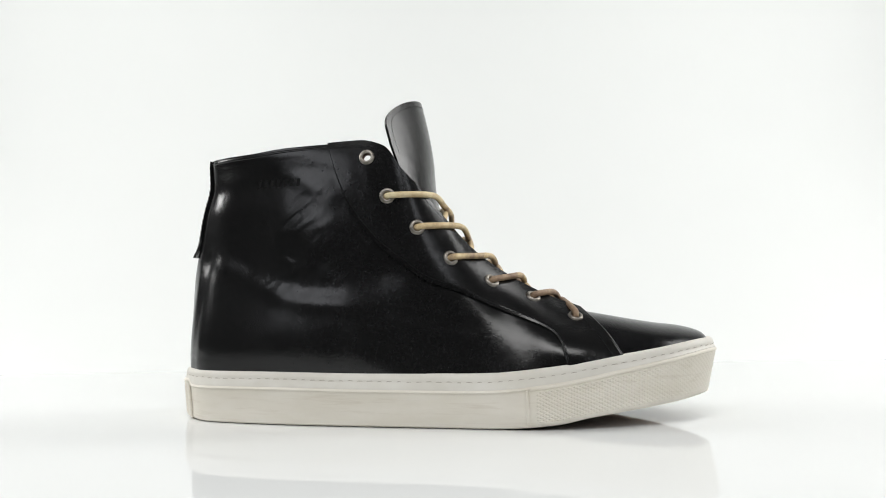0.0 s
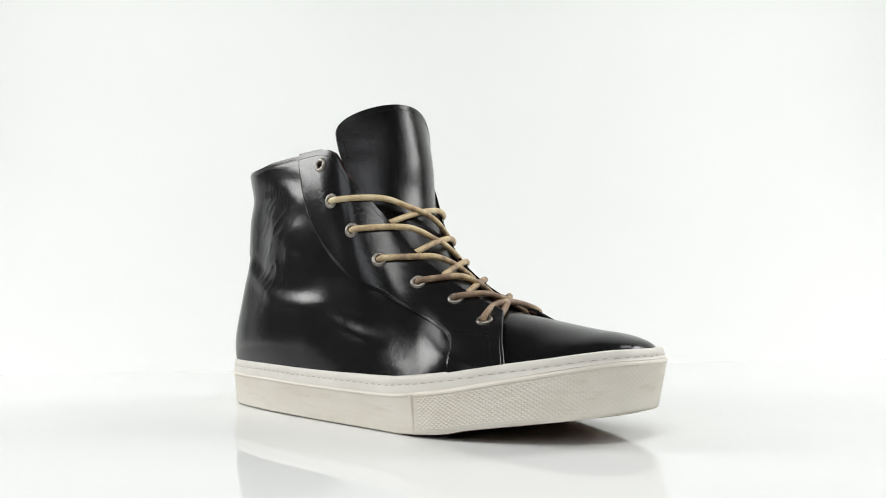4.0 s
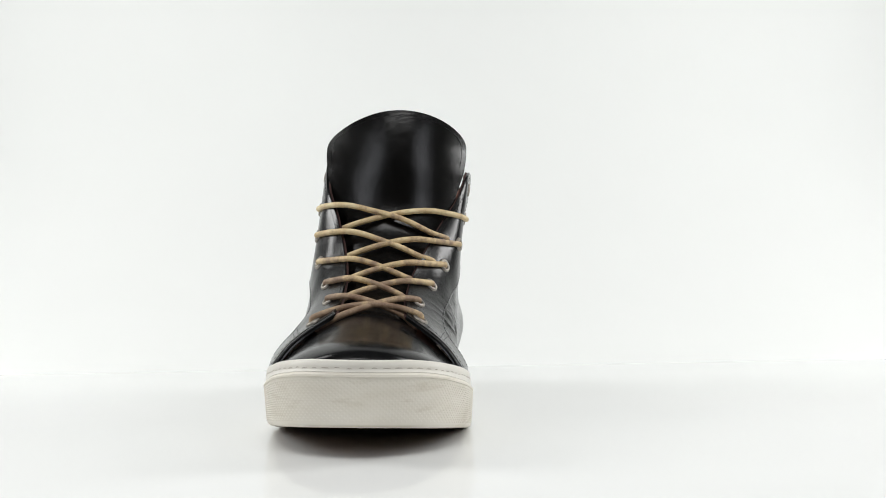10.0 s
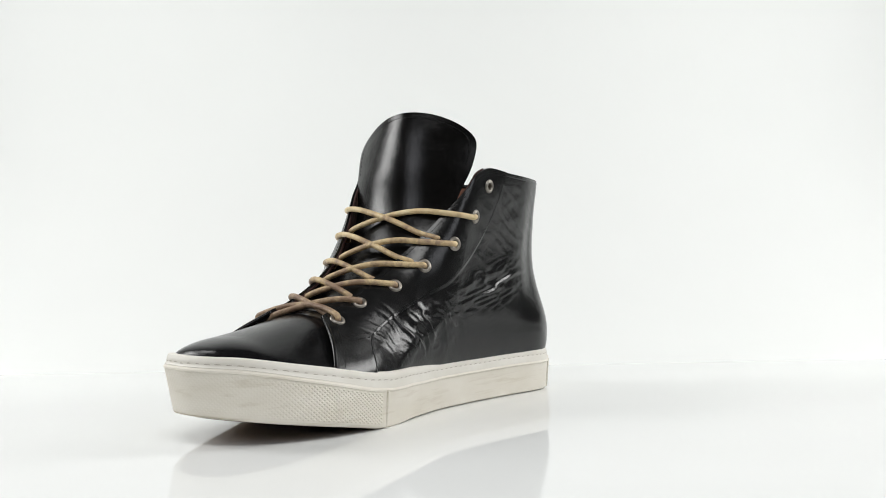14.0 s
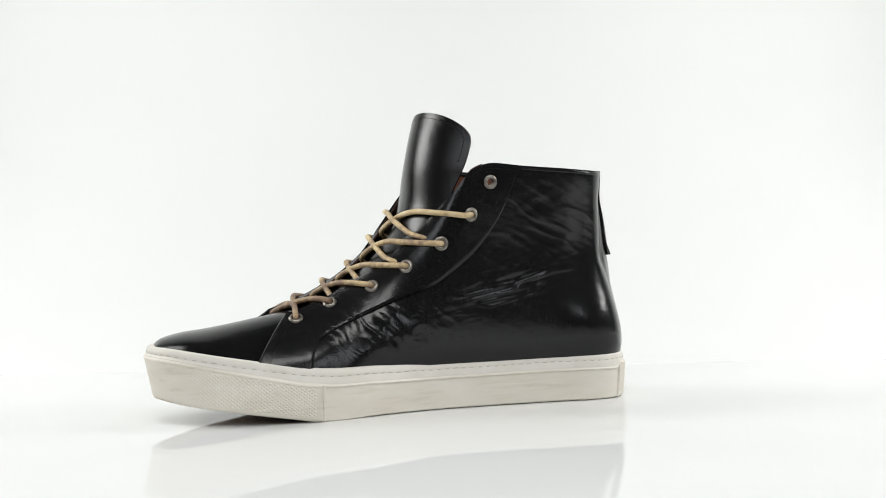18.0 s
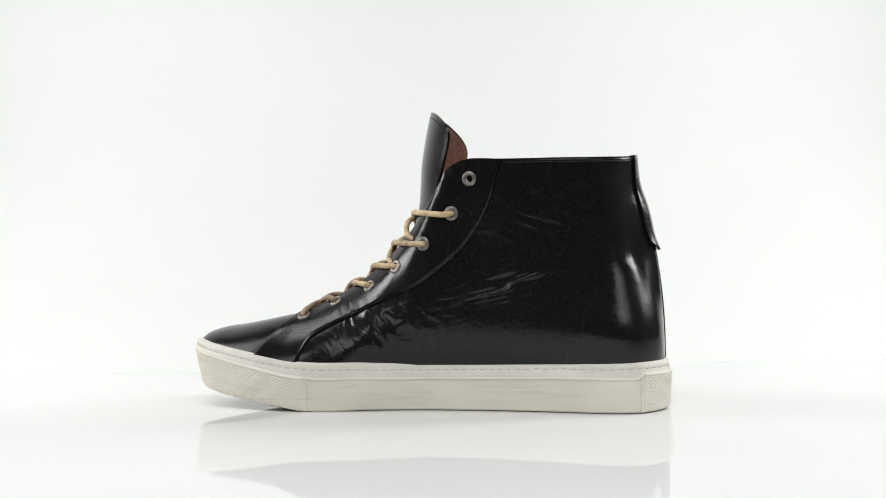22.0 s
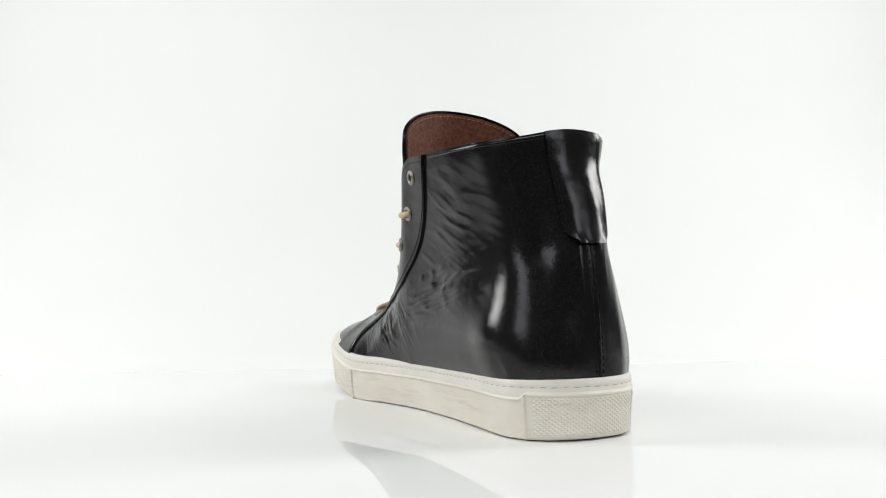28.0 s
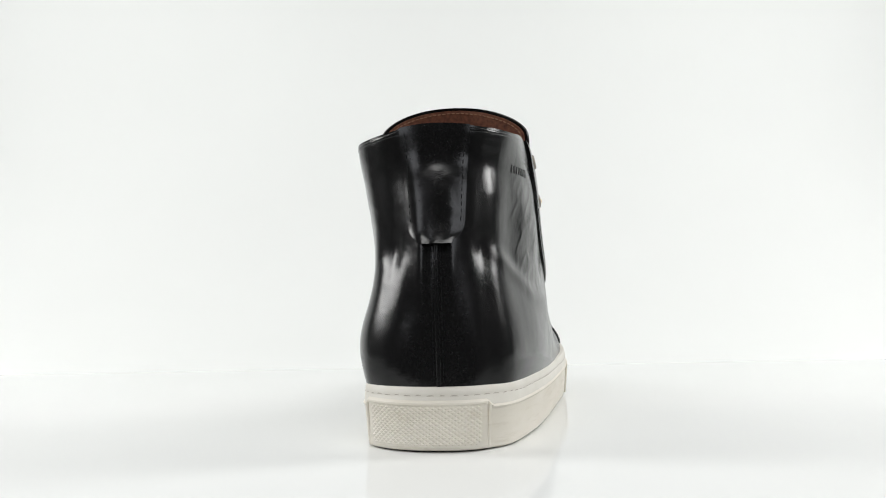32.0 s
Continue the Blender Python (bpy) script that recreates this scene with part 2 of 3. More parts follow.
def build_place():
    slab("floor", -0.62, -0.255, -0.006, 0.62, 0.27, 0.0, ACRYLIC, "glossy white acrylic sheet under the shoe", "table top", 0.0006)
    # the paper sweep runs flat under the sheet and curves up behind it
    prof = [(-262, -7), (300, -7), (480, -7)]
    for k in range(1, 13):
        w = math.pi / 2 * k / 12
        prof.append((480 + 420 * math.sin(w), -7 + 420 * (1 - math.cos(w))))
    prof.append((900, 1500))
    verts, faces = [], []
    for y, z in prof:
        verts += [(-1400, y, z), (1400, y, z)]
    faces += grid_faces(len(prof), 2)
    sweep = mesh_ob("backdrop", verts, faces, PAPER, None, "", 60)
    tagged(sweep, "seamless white paper backdrop curving up from the table", "backdrop", kind="structure")
    # unseen dark surroundings, added so the leather mirrors no white beyond the paper
    slab("table_top", -1.4, -0.262, -0.045, 1.4, 0.9, -0.009, DARK, "unseen dark table under the white paper", "table")
    slab("studio_floor", -1.45, -1.66, -0.80, 1.45, 0.95, -0.76, FABRIC, "unseen dark studio floor below the table", "floor")
    slab("wall_back", -1.45, 0.96, -0.80, 1.45, 1.0, 1.5, DARK, "unseen dark wall behind the paper", "wall")
    slab("wall_left", -1.45, -1.6, -0.76, -1.41, 0.95, 1.5, FABRIC, "unseen dark cloth wall beside the set", "wall")
    slab("wall_right", 1.41, -1.6, -0.76, 1.45, 0.95, 1.5, FABRIC, "unseen dark cloth wall beside the set", "wall")
    slab("wall_behind_camera", -1.45, -1.66, -0.76, 1.45, -1.61, 1.5, DARK, "unseen dark wall of the room facing the set", "wall")
    slab("ceiling", -1.45, -1.66, 1.5, 1.45, 0.95, 1.54, FABRIC, "unseen dark studio ceiling above the set", "ceiling")


# ---------------------------------------------------------------- the shoe
# u runs from heel to toe, v to the shoe's left, z up; millimetres
OUTLINE = even(through_points([
    (-0.6, 6), (0.6, 20), (7, 33), (19, 43.5), (36, 46.5), (65, 42.5), (105, 38), (145, 36.5), (175, 40), (200, 45),
    (224, 46.5), (249, 43.6), (268, 38.8), (286.5, 31), (298, 21.7), (305, 10.7), (308.2, -4.5), (304.6, -22.3), (296, -34),
    (280, -45.5), (258, -53), (232, -59.5), (204, -61.3), (165, -56), (103, -46.8), (58, -38.2), (21, -27), (7, -15), (0.8, -5)], 1200, True), 720, True)
SOLE_TOP = spline((0, 29.5), (60, 29.8), (110, 29.2), (165, 29), (200, 30), (222, 31.7), (251, 36), (276, 39.8), (290, 42), (303, 43.6), (312, 43.8))
SOLE_LOW = spline((0, 0.4), (15, 0), (200, 0), (219, 1.0), (234, 3.6), (268, 8.6), (303, 13.2), (312, 14.2))


def outline_normals(o):
    t = np.roll(o, -1, 0) - np.roll(o, 1, 0)
    t /= np.linalg.norm(t, axis=1, keepdims=True)
    n = np.stack([t[:, 1], -t[:, 0]], 1)
    centre = o.mean(0)
    return n if ((o - centre) * n).sum() > 0 else -n


NORMAL = outline_normals(OUTLINE)
for _ in range(6):
    NORMAL = (NORMAL + np.roll(NORMAL, 1, 0) + np.roll(NORMAL, -1, 0)) / 3
NORMAL /= np.linalg.norm(NORMAL, axis=1, keepdims=True)
OUTLINE = OUTLINE + 0.8 * NORMAL


def at_outline(u, side):
    """The index of the outline at length u, on the left (+1) or the right (-1) side."""
    mask = (OUTLINE[:, 1] - np.interp(OUTLINE[:, 0], (0, 120, 309), (7, -4, -5))) * side > 0
    d = np.where(mask, np.abs(OUTLINE[:, 0] - u), 1e9)
    return int(np.argmin(d))


def inset_outline(off):
    return OUTLINE + NORMAL * off


def feather(side, u, off=-3.6):
    """The line on the sole's top where the upper meets it: v at length u."""
    o = inset_outline(off)
    line = spline((0, 7.5), (60, 3), (120, -4), (200, -7), (306, -3))(o[:, 0])
    mask = (o[:, 1] - line) * side >= 0
    p = o[mask]
    p = p[np.argsort(p[:, 0])]
    return np.interp(u, p[:, 0], p[:, 1])


def smooth_ring(x, times):
    for _ in range(times):
        x = (x + np.roll(x, 1) + np.roll(x, -1)) / 3
    return x


def ring_sweep(name, rings, mat, parent, label="", lo=0, hi=None, sharp=35.0):
    """Rings of (offset, height) functions over the outline, joined into a band; lo, hi: a stretch of the outline's indices."""
    n = len(OUTLINE)
    idx = np.arange(n) if hi is None else np.arange(lo, hi + 1) % n
    o, nn = OUTLINE[idx], NORMAL[idx]
    top, low = SOLE_TOP(o[:, 0]), SOLE_LOW(o[:, 0])
    verts = []
    for off, base, dz in rings:
        xy = o + nn * np.broadcast_to(np.asarray(off), (n,))[idx][:, None] if np.ndim(off) else o + nn * off
        z = (top if base == "top" else low) + (dz[idx] if np.ndim(dz) else dz)
        verts.append(np.column_stack([xy, z]))
    v = np.vstack(verts)
    faces = grid_faces(len(rings), len(idx), wrap=hi is None)
    if hi is not None:
        m = len(idx)
        faces += [tuple(k * m for k in range(len(rings))), tuple(k * m + m - 1 for k in range(len(rings)))[::-1]]
    ob = mesh_ob(name, v, faces, mat, parent, label, sharp)
    bm = bmesh.new()
    bm.from_mesh(ob.data)
    bmesh.ops.recalc_face_normals(bm, faces=bm.faces)
    bm.to_mesh(ob.data)
    bm.free()
    return ob


tuck = spline((0, 0), (255, 0), (285, -1.2), (304, -3.0), (312, -3.2))    # the toe's wall leans in towards the ground
TOE_TUCK = tuck(OUTLINE[:, 0])


def studs(name, lo, hi, parent, low_dz, ledge, off_low, off_top, pitch=2.9, rise=0.36):
    """The moulded diamonds of a bumper, joined."""
    n = len(OUTLINE)
    idx = np.arange(lo, hi + 1) % n
    o, nn = OUTLINE[idx], NORMAL[idx]
    s = np.concatenate([[0], np.cumsum(np.linalg.norm(np.diff(o, axis=0), axis=1))])
    count = int(s[-1] / pitch)

    def place(q, h, out):
        q = np.clip(q, 0, s[-1])
        x, y = np.interp(q, s, o[:, 0]), np.interp(q, s, o[:, 1])
        a, b = np.interp(q, s, nn[:, 0]), np.interp(q, s, nn[:, 1])
        z0, z1 = float(SOLE_LOW(x)) + low_dz, float(SOLE_TOP(x)) + np.interp(q, s, ledge[idx]) - 1.4
        off = off_low + (off_top - off_low) * h + out + float(tuck(x)) * (1 - h)
        return (x + a * off, y + b * off, z0 + (z1 - z0) * h)
    rows = 9
    verts, faces = [], []
    step = s[-1] / count
    for r in range(2 * rows - 1):
        h = (r + 1) / (2 * rows)
        for c in range(count - (r % 2 == 0)):
            q = (c + (1.0 if r % 2 == 0 else 0.5)) * step
            k = len(verts)
            dh = 0.97 / (2 * rows)
            worn = rise * np.interp(np.interp(q, s, o[:, 0]), (262, 292), (1.3, 0.3))     # rubbed smooth at the tip
            verts += [place(q - 0.485 * step, h, 0), place(q, h - dh, 0), place(q + 0.485 * step, h, 0), place(q, h + dh, 0), place(q, h, worn)]
            faces += [(k, k + 1, k + 4), (k + 1, k + 2, k + 4), (k + 2, k + 3, k + 4), (k + 3, k, k + 4)]
    return tagged(mesh_ob(name, verts, faces, RUBBER, parent, "", 0), kind="stuff")


def build_sole(shoe):
    n = len(OUTLINE)
    toe_lo, toe_hi = at_outline(217.5, 1), at_outline(202, -1)
    heel_r, heel_l = at_outline(6.2, -1), at_outline(17, 1)
    # how far the plain stretches between the bumpers are set back
    idx = np.arange(n)
    back = np.ones(n)
    back[toe_lo:toe_hi] = 0
    back[(idx > heel_r) | (idx < heel_l)] = 0
    for _ in range(3):
        back = (back + np.roll(back, 1) + np.roll(back, -1)) / 3
    # the bumpers reach higher than the ledge of the plain stretches
    ledge = np.full(n, -9.7)
    ledge[toe_lo:toe_hi + 1] = spline((195, -9.7), (225, -9.2), (262, -7.6), (290, -6.4), (312, -5.7))(OUTLINE[toe_lo:toe_hi + 1, 0])
    ledge[(idx >= heel_r) | (idx <= heel_l)] = -6.8
    ledge = smooth_ring(ledge, 2)
    lip = -0.2 * back
    wall = -0.6 - 0.5 * back
    sole = ring_sweep("sole", [
        (-12.0, "low", 0.9), (-4.6 + TOE_TUCK, "low", 0.55), (-3.4 - 0.3 * back + TOE_TUCK, "low", 0.45), (-2.2 - 0.3 * back + TOE_TUCK, "low", 1.3), (-1.5 - 0.4 * back + 0.6 * TOE_TUCK, "low", 8.0),
        (wall, "top", ledge - 2.0), (wall + 0.1, "top", ledge - 1.1), (lip - 0.25, "top", ledge - 0.6), (lip, "top", ledge), (lip - 0.35, "top", ledge + 0.7), (-1.0, "top", ledge + 1.2), (-1.6, "top", ledge + 2.0)],
        RUBBER, shoe, "off-white rubber cupsole, scuffed and stained")
    seam = spline((0, -3.6), (30, -4.2), (200, -4.4), (260, -3.9), (312, -3.2))(OUTLINE[:, 0])
    tip = np.clip((OUTLINE[:, 0] - 240) / 40, 0, 1)
    ring_sweep("foxing", [(-1.6 + 0.9 * tip, "top", ledge + 0.5), (-0.75 + 0.45 * tip, "top", ledge + 1.1), (-1.1, "top", seam - 0.8), (-1.25, "top", seam - 0.3), (-1.3, "top", seam + 0.2), (-1.2, "top", seam + 0.6),
                          (-1.6, "top", -1.2), (-2.1, "top", -0.3), (-3.0, "top", 0.1), (-6.5, "top", 0.0), (-8.0, "top", -3.0)],
               RIM, sole, "white stitched rubber rim")
    ring_sweep("tread", [(-16.0, "low", 0.1), (-8.0 + TOE_TUCK, "low", 0.1), (-5.2 + TOE_TUCK, "low", 0.15), (-4.9 + TOE_TUCK, "low", 0.5), (-12.0, "low", 1.0)], TREAD, shoe, "brown rubber outsole under the shoe")
    # a plate closes the tread's middle
    ins = inset_outline(-12.0)
    pv = [(x, y, float(SOLE_LOW(x)) + 0.35) for x, y in ins]
    mesh_ob("tread_plate", pv, [tuple(range(n))[::-1]], TREAD, shoe, "brown rubber outsole plate", 0)

    def window(lo, hi):
        """1 inside a bumper, falling to 0 at its ends."""
        k = (idx - lo) % n
        w = hi - lo
        return np.where(k <= w, np.clip(np.minimum(k, w - k) / 2.0, 0, 1), 0)

    def bumper(name, label, lo, hi):
        w = window(lo, hi)
        rings = [(-2.4, "low", 0.9), (-1.7, "low", 1.7), (-1.45, "low", 2.4), (-0.2, "top", ledge - 1.3), (0.3, "top", ledge - 0.9), (0.25, "top", ledge - 0.1), (-0.4, "top", ledge + 0.6)]
        made = [(-4.6 + 0 * w, "low", 1.2)] + [((-1.5 + (o + 1.5) * w) + (TOE_TUCK if b == "low" else 0), b, z) for o, b, z in rings] + [(-3.2 + 0 * w, "top", ledge + 0.9)]
        return ring_sweep(name, made, RUBBER, sole, label, lo, hi)
    toe = bumper("toe_bumper", "diamond-textured rubber toe bumper", toe_lo, toe_hi)
    studs("diamond_texture", toe_lo + 4, toe_hi - 4, toe, 2.5, ledge, -1.47, -0.22)
    heel = bumper("heel_bumper", "diamond-textured rubber heel panel", heel_r, heel_l + n)
    studs("diamond_texture", heel_r + 4, heel_l + n - 4, heel, 2.5, ledge, -1.47, -0.22)
    # border strips at the bumpers' ends
    for k, owner in ((toe_lo, toe), (toe_hi, toe), (heel_r, heel), (heel_l, heel)):
        rows = []
        for h in np.linspace(0, 1, 6):
            x, y = OUTLINE[k] + NORMAL[k] * (-2.0 + 1.75 * h)
            z0, z1 = float(SOLE_LOW(OUTLINE[k, 0])) + 1.2, float(SOLE_TOP(OUTLINE[k, 0])) + ledge[k] - 0.6
            rows.append((x, y, z0 + (z1 - z0) * h))
        tube("bumper_edge", np.array(rows), 0.75, RUBBER, owner, "", 8)
    # the stitches round the rim
    v, f = tube_data(np.array([(-1.7, 0, -0.12), (-1.1, 0, 0.08), (1.1, 0, 0.08), (1.7, 0, -0.12)]), [0.12, 0.22, 0.22, 0.12], 6)
    me = bpy.data.meshes.new("stitch")
    me.from_pydata([tuple(float(c) * MM for c in q) for q in v], [], f)
    me.materials.append(GREY_THREAD)
    path = even(np.column_stack([inset_outline(-1.3), SOLE_TOP(OUTLINE[:, 0]) + seam]), 132, True)
    path = settle(path)
    rng = random.Random(4)
    for k in range(len(path)):
        d = path[(k + 1) % len(path)] - path[k - 1]
        ob = new("stitch", me)
        ob.parent = sole
        yaw, tilt = math.atan2(d[1], d[0]), math.atan2(d[2], math.hypot(d[0], d[1]))
        jit, deep = rng.uniform(-0.22, 0.22), rng.uniform(-0.12, 0.06)
        side = Vector((d[1], -d[0], 0)).normalized() * (-deep if d[1] * (path[k][0] - 150) - d[0] * path[k][1] > 0 else deep)
        ob.matrix_basis = Matrix.LocRotScale([c * MM for c in (path[k][0] + side.x, path[k][1] + side.y, path[k][2] + jit)], Euler((0, -tilt + rng.uniform(-0.05, 0.05), yaw)), (rng.uniform(0.6, 1.05), 1, 1))
    return sole


# the upper: for each side, columns a from the heel's middle to the front edge, b from the sole to the top edge
FOOT_U = spline((0, 1.8), (0.05, 2.8), (0.1, 9.6), (0.2, 38), (0.32, 75), (0.44, 108), (0.54, 135), (0.60, 148), (0.66, 162), (0.74, 185), (0.82, 205), (0.90, 225), (0.96, 241), (1.0, 252))
TOP_R = spline((0, 17, 9, 150.3), (0.015, 17.02, 5.1, 150.25), (0.05, 18.0, -4, 149.8), (0.1, 24, -15, 149.3), (0.2, 46, -27, 150), (0.32, 70, -32, 152.3), (0.44, 95, -34.5, 153.3), (0.54, 114, -36, 154),
               (0.60, 126, -37.3, 151), (0.66, 136, -36.6, 138), (0.74, 154, -29.4, 116), (0.82, 172, -23.6, 94.8), (0.90, 194, -21, 78.3), (0.96, 216, -21.5, 66.5), (1.0, 232, -23.5, 60.5))
TOP_L = spline((0, 17, 9, 150.3), (0.015, 17.02, 12.9, 150.2), (0.05, 18.0, 22, 149.3), (0.1, 24, 35.5, 147), (0.2, 46, 50.5, 145.6), (0.32, 70, 53.5, 145.8), (0.44, 95, 53, 146.4), (0.54, 112, 51.5, 147.3),
               (0.60, 124, 50, 143.5), (0.66, 132, 46, 132.5), (0.74, 149, 32.6, 110.5), (0.82, 171, 20.5, 89.5), (0.90, 193, 14.2, 75), (0.96, 214, 12.4, 64.8), (1.0, 230, 13.2, 59.6))
# outward swell at a quarter, a half and three quarters of the height, by column
SWELL_R = spline((0, 3.4, 4.2, 2.4), (0.02, 3.38, 4.1, 2.35), (0.1, 0.9, -1.9, -1.6), (0.2, 0.4, -4.3, -3.1), (0.32, 1.8, -1.6, -0.6), (0.44, 2.1, 0.6, 1.9), (0.54, 0.3, 0.3, 1.9), (0.62, -0.4, 0.2, 0.2), (0.74, 0.3, 0.2, 0.0), (0.82, 0.8, 0.5, 0.1), (0.90, 4.0, 3.0, 1.0), (1.0, 2.5, 3.5, 2.2))
SWELL_L = spline((0, 3.4, 4.2, 2.4), (0.02, 3.38, 4.1, 2.35), (0.1, 0.8, -4.7, -4.1), (0.2, -0.8, -6.0, -4.1), (0.27, 0.6, -3.2, -2.4), (0.34, 1.6, -2.0, -2.0), (0.44, 1.9, -1.6, -1.6), (0.54, 2.4, -0.6, -0.8), (0.66, 2.4, 0.6, 0.2), (0.74, 2.2, 0.7, 0.2), (0.82, 1.2, 0.8, 0.2), (0.90, 2.5, 1.6, 0.7), (1.0, 2.5, 3.5, 2.2))


def upper_base(side, a, b):
    """Points of the upper's surface; a, b arrays of one shape."""
    a, b = np.asarray(a, float), np.asarray(b, float)
    ub = FOOT_U(a)
    vb = feather(side, ub)
    vb = vb + side * np.interp(a, (0.05, 0.12, 0.28, 0.6, 0.74), (0.0, 1.2, 2.2, 2.2, 0.0) if side > 0 else (0.0, 1.2, 1.2, 1.2, 0.0))
    blend = np.clip(a / 0.07, 0, 1)
    vb = 7.5 + (vb - 7.5) * np.sqrt(blend)
    foot = np.stack([ub, vb, SOLE_TOP(ub) - 1.5], -1)
    top = (TOP_R if side < 0 else TOP_L)(a)
    sw = (SWELL_R if side < 0 else SWELL_L)(a)
    p = foot + (top - foot) * b[..., None]
    # the swell's outline over the height
    k = np.array([0, 0.25, 0.5, 0.75, 1.0])
    s = np.zeros(a.shape)
    vals = [np.zeros(a.shape), sw[..., 0], sw[..., 1], sw[..., 2], np.zeros(a.shape)]
    for i in range(5):
        w = np.ones(a.shape)
        for j in range(5):
            if j != i:
                w = w * (b - k[j]) / (k[i] - k[j])
        s = s + w * vals[i]
    # at the heel it swells backwards, along the sides outwards, at the front forwards too
    turn = np.clip(a / 0.16, 0, 1)
    ang = turn * math.pi / 2
    fwd = np.clip((a - 0.55) / 0.45, 0, 1) * 0.45
    out = np.stack([-np.cos(ang) + fwd, side * np.sin(ang), 0.35 * fwd + 0 * a], -1)
    # drawn in under the padded collar
    deep = np.interp(a, (0, 0.02, 0.07, 0.14, 0.28, 0.42, 0.5), (1.6, 1.6, 2.2, 2.6, 1.5, 0.7, 0.0) if side < 0 else (1.6, 1.6, 1.3, 0.8, 0.4, 0.2, 0.0))
    s = s - deep * np.exp(-((b - 0.86) / 0.085) ** 2) * np.clip((1 - b) / 0.05, 0, 1)
    return p + out * s[..., None]


def value_noise(x, y, seed):
    """Smooth noise between 0 and 1 on a plane."""
    i, j = np.floor(x), np.floor(y)

    def cell(a, b):
        h = np.sin(a * 127.1 + b * 311.7 + seed * 74.7) * 43758.5453
        return h - np.floor(h)
    fx, fy = x - i, y - j
    fx, fy = fx * fx * (3 - 2 * fx), fy * fy * (3 - 2 * fy)
    return (cell(i, j) * (1 - fx) + cell(i + 1, j) * fx) * (1 - fy) + (cell(i, j + 1) * (1 - fx) + cell(i + 1, j + 1) * fx) * fy


def ridge(x, y, seed):
    return np.exp(-((2 * value_noise(x, y, seed) - 1) / 0.42) ** 2)


def creases(side, p):
    """The lasting folds of the worn leather: outward shift in mm."""
    u, z = p[..., 0], p[..., 2]
    d = np.zeros(u.shape)

    def fold(u0, z0, u1, z1, width, depth, bend=0.0):
        dx, dz = u1 - u0, z1 - z0
        ln = math.hypot(dx, dz)
        t = ((u - u0) * dx + (z - z0) * dz) / ln ** 2
        h = ((u - u0) * -dz + (z - z0) * dx) / ln + bend * np.sin(np.pi * np.clip(t, 0, 1))
        along = np.clip(np.sin(np.pi * np.clip(t, 0, 1)), 0, 1) ** 0.8
        return depth * along * (np.exp(-(h / width) ** 2) - 0.75 * np.exp(-((h - 1.7 * width) / (1.1 * width)) ** 2))
    if side > 0:
        # long folds from the ankle towards the instep, and the crumpled patch where the foot bends
        d += fold(95, 120, 60, 134, 2.6, 0.08, 2) + fold(104, 128, 66, 112, 3.0, 0.07, 2)
        # fine creases fanning back from the instep to the heel
        lead, off = -0.98 * (u - 98) + 0.2 * (z - 74), 0.2 * (u - 98) + 0.98 * (z - 74)
        band = np.exp(-(lead / 36) ** 2 - (off / 10) ** 2)
        wander = 0.8 * value_noise(u / 24, z / 17, 15)
        d += 1.5 * band * (0.55 * ridge(lead / 38 + 0.2 * wander, off / 5.4 + wander, 23) + 0.45 * ridge(lead / 14, off / 2.9 + wander, 14) + 0.12 * ridge(lead / 12, off / 1.9 + wander, 31) - 0.47)
        d += 2.6 * np.exp(-((u - 42) / 18) ** 2 - ((z - 51) / 16) ** 2)
        along, across = 0.71 * (u - 170) + 0.71 * (z - 54), -0.71 * (u - 170) + 0.71 * (z - 54)
        patch = np.exp(-((u - 174) / 28) ** 2 - ((z - 50) / 16) ** 2)
        warp = 2.2 * value_noise(u / 11, z / 11, 5)
        d += patch * (0.85 * ridge(along / 16 + warp * 0.25, across / 5.6 + 0.8 * warp, 1) + 0.45 * ridge(along / 8, across / 3.0 + warp, 2) + 0.1 * ridge(along / 6, across / 2.0 + warp, 32) - 0.42)
        wide = np.exp(-((u - 80) / 60) ** 2 - ((z - 105) / 42) ** 2)
        d += 0.2 * wide * (ridge((u + z) / 30 + 0.3 * wander, (z - 0.45 * u) / 8 + wander, 18) + 0.4 * ridge((u + z) / 20, (z - 0.45 * u) / 3.4 + wander, 33) - 0.6)
        shaft = np.exp(-((u - 85) / 45) ** 2 - ((z - 118) / 26) ** 2)
        d += shaft * 0.12 * (ridge((u + z) / 30, (z - 0.7 * u) / 8 + 0.6 * wander, 3) - 0.4)
    else:
        # a long fold runs from the pinched heel down to the ankle and bends forward along the side
        d += fold(16, 94, 72, 70, 4.6, 0.6, 1) + fold(58, 71, 128, 65, 4.8, 0.6, 2) + fold(60, 140, 104, 122, 5.5, 0.45, -2)
        d += 1.8 * np.exp(-((u - 80) / 24) ** 2 - ((z - 104) / 14) ** 2) - 0.8 * np.exp(-((u - 118) / 22) ** 2 - ((z - 82) / 9) ** 2)
        d += 0.3 * np.exp(-((u - 76) / 26) ** 2 - ((z - 100) / 26) ** 2) * (ridge((u + z) / 17, (z - 0.8 * u) / 6.5, 41) - 0.4)
        d += 0.2 * (ridge((u + 0.6 * z) / 26, (z - 0.4 * u) / 11, 6) - 0.4) * np.exp(-((u - 84) / 36) ** 2 - ((z - 98) / 26) ** 2)
        d += fold(128, 58, 180, 46, 4.0, 0.5, 2) + 0.3 * (value_noise(u / 24, z / 20, 7) - 0.5)
    # pinched in beside the lower end of the heel tab
    d -= 1.6 * np.exp(-((u - 17) / 9) ** 2 - ((z - 92) / 8) ** 2)
    return d


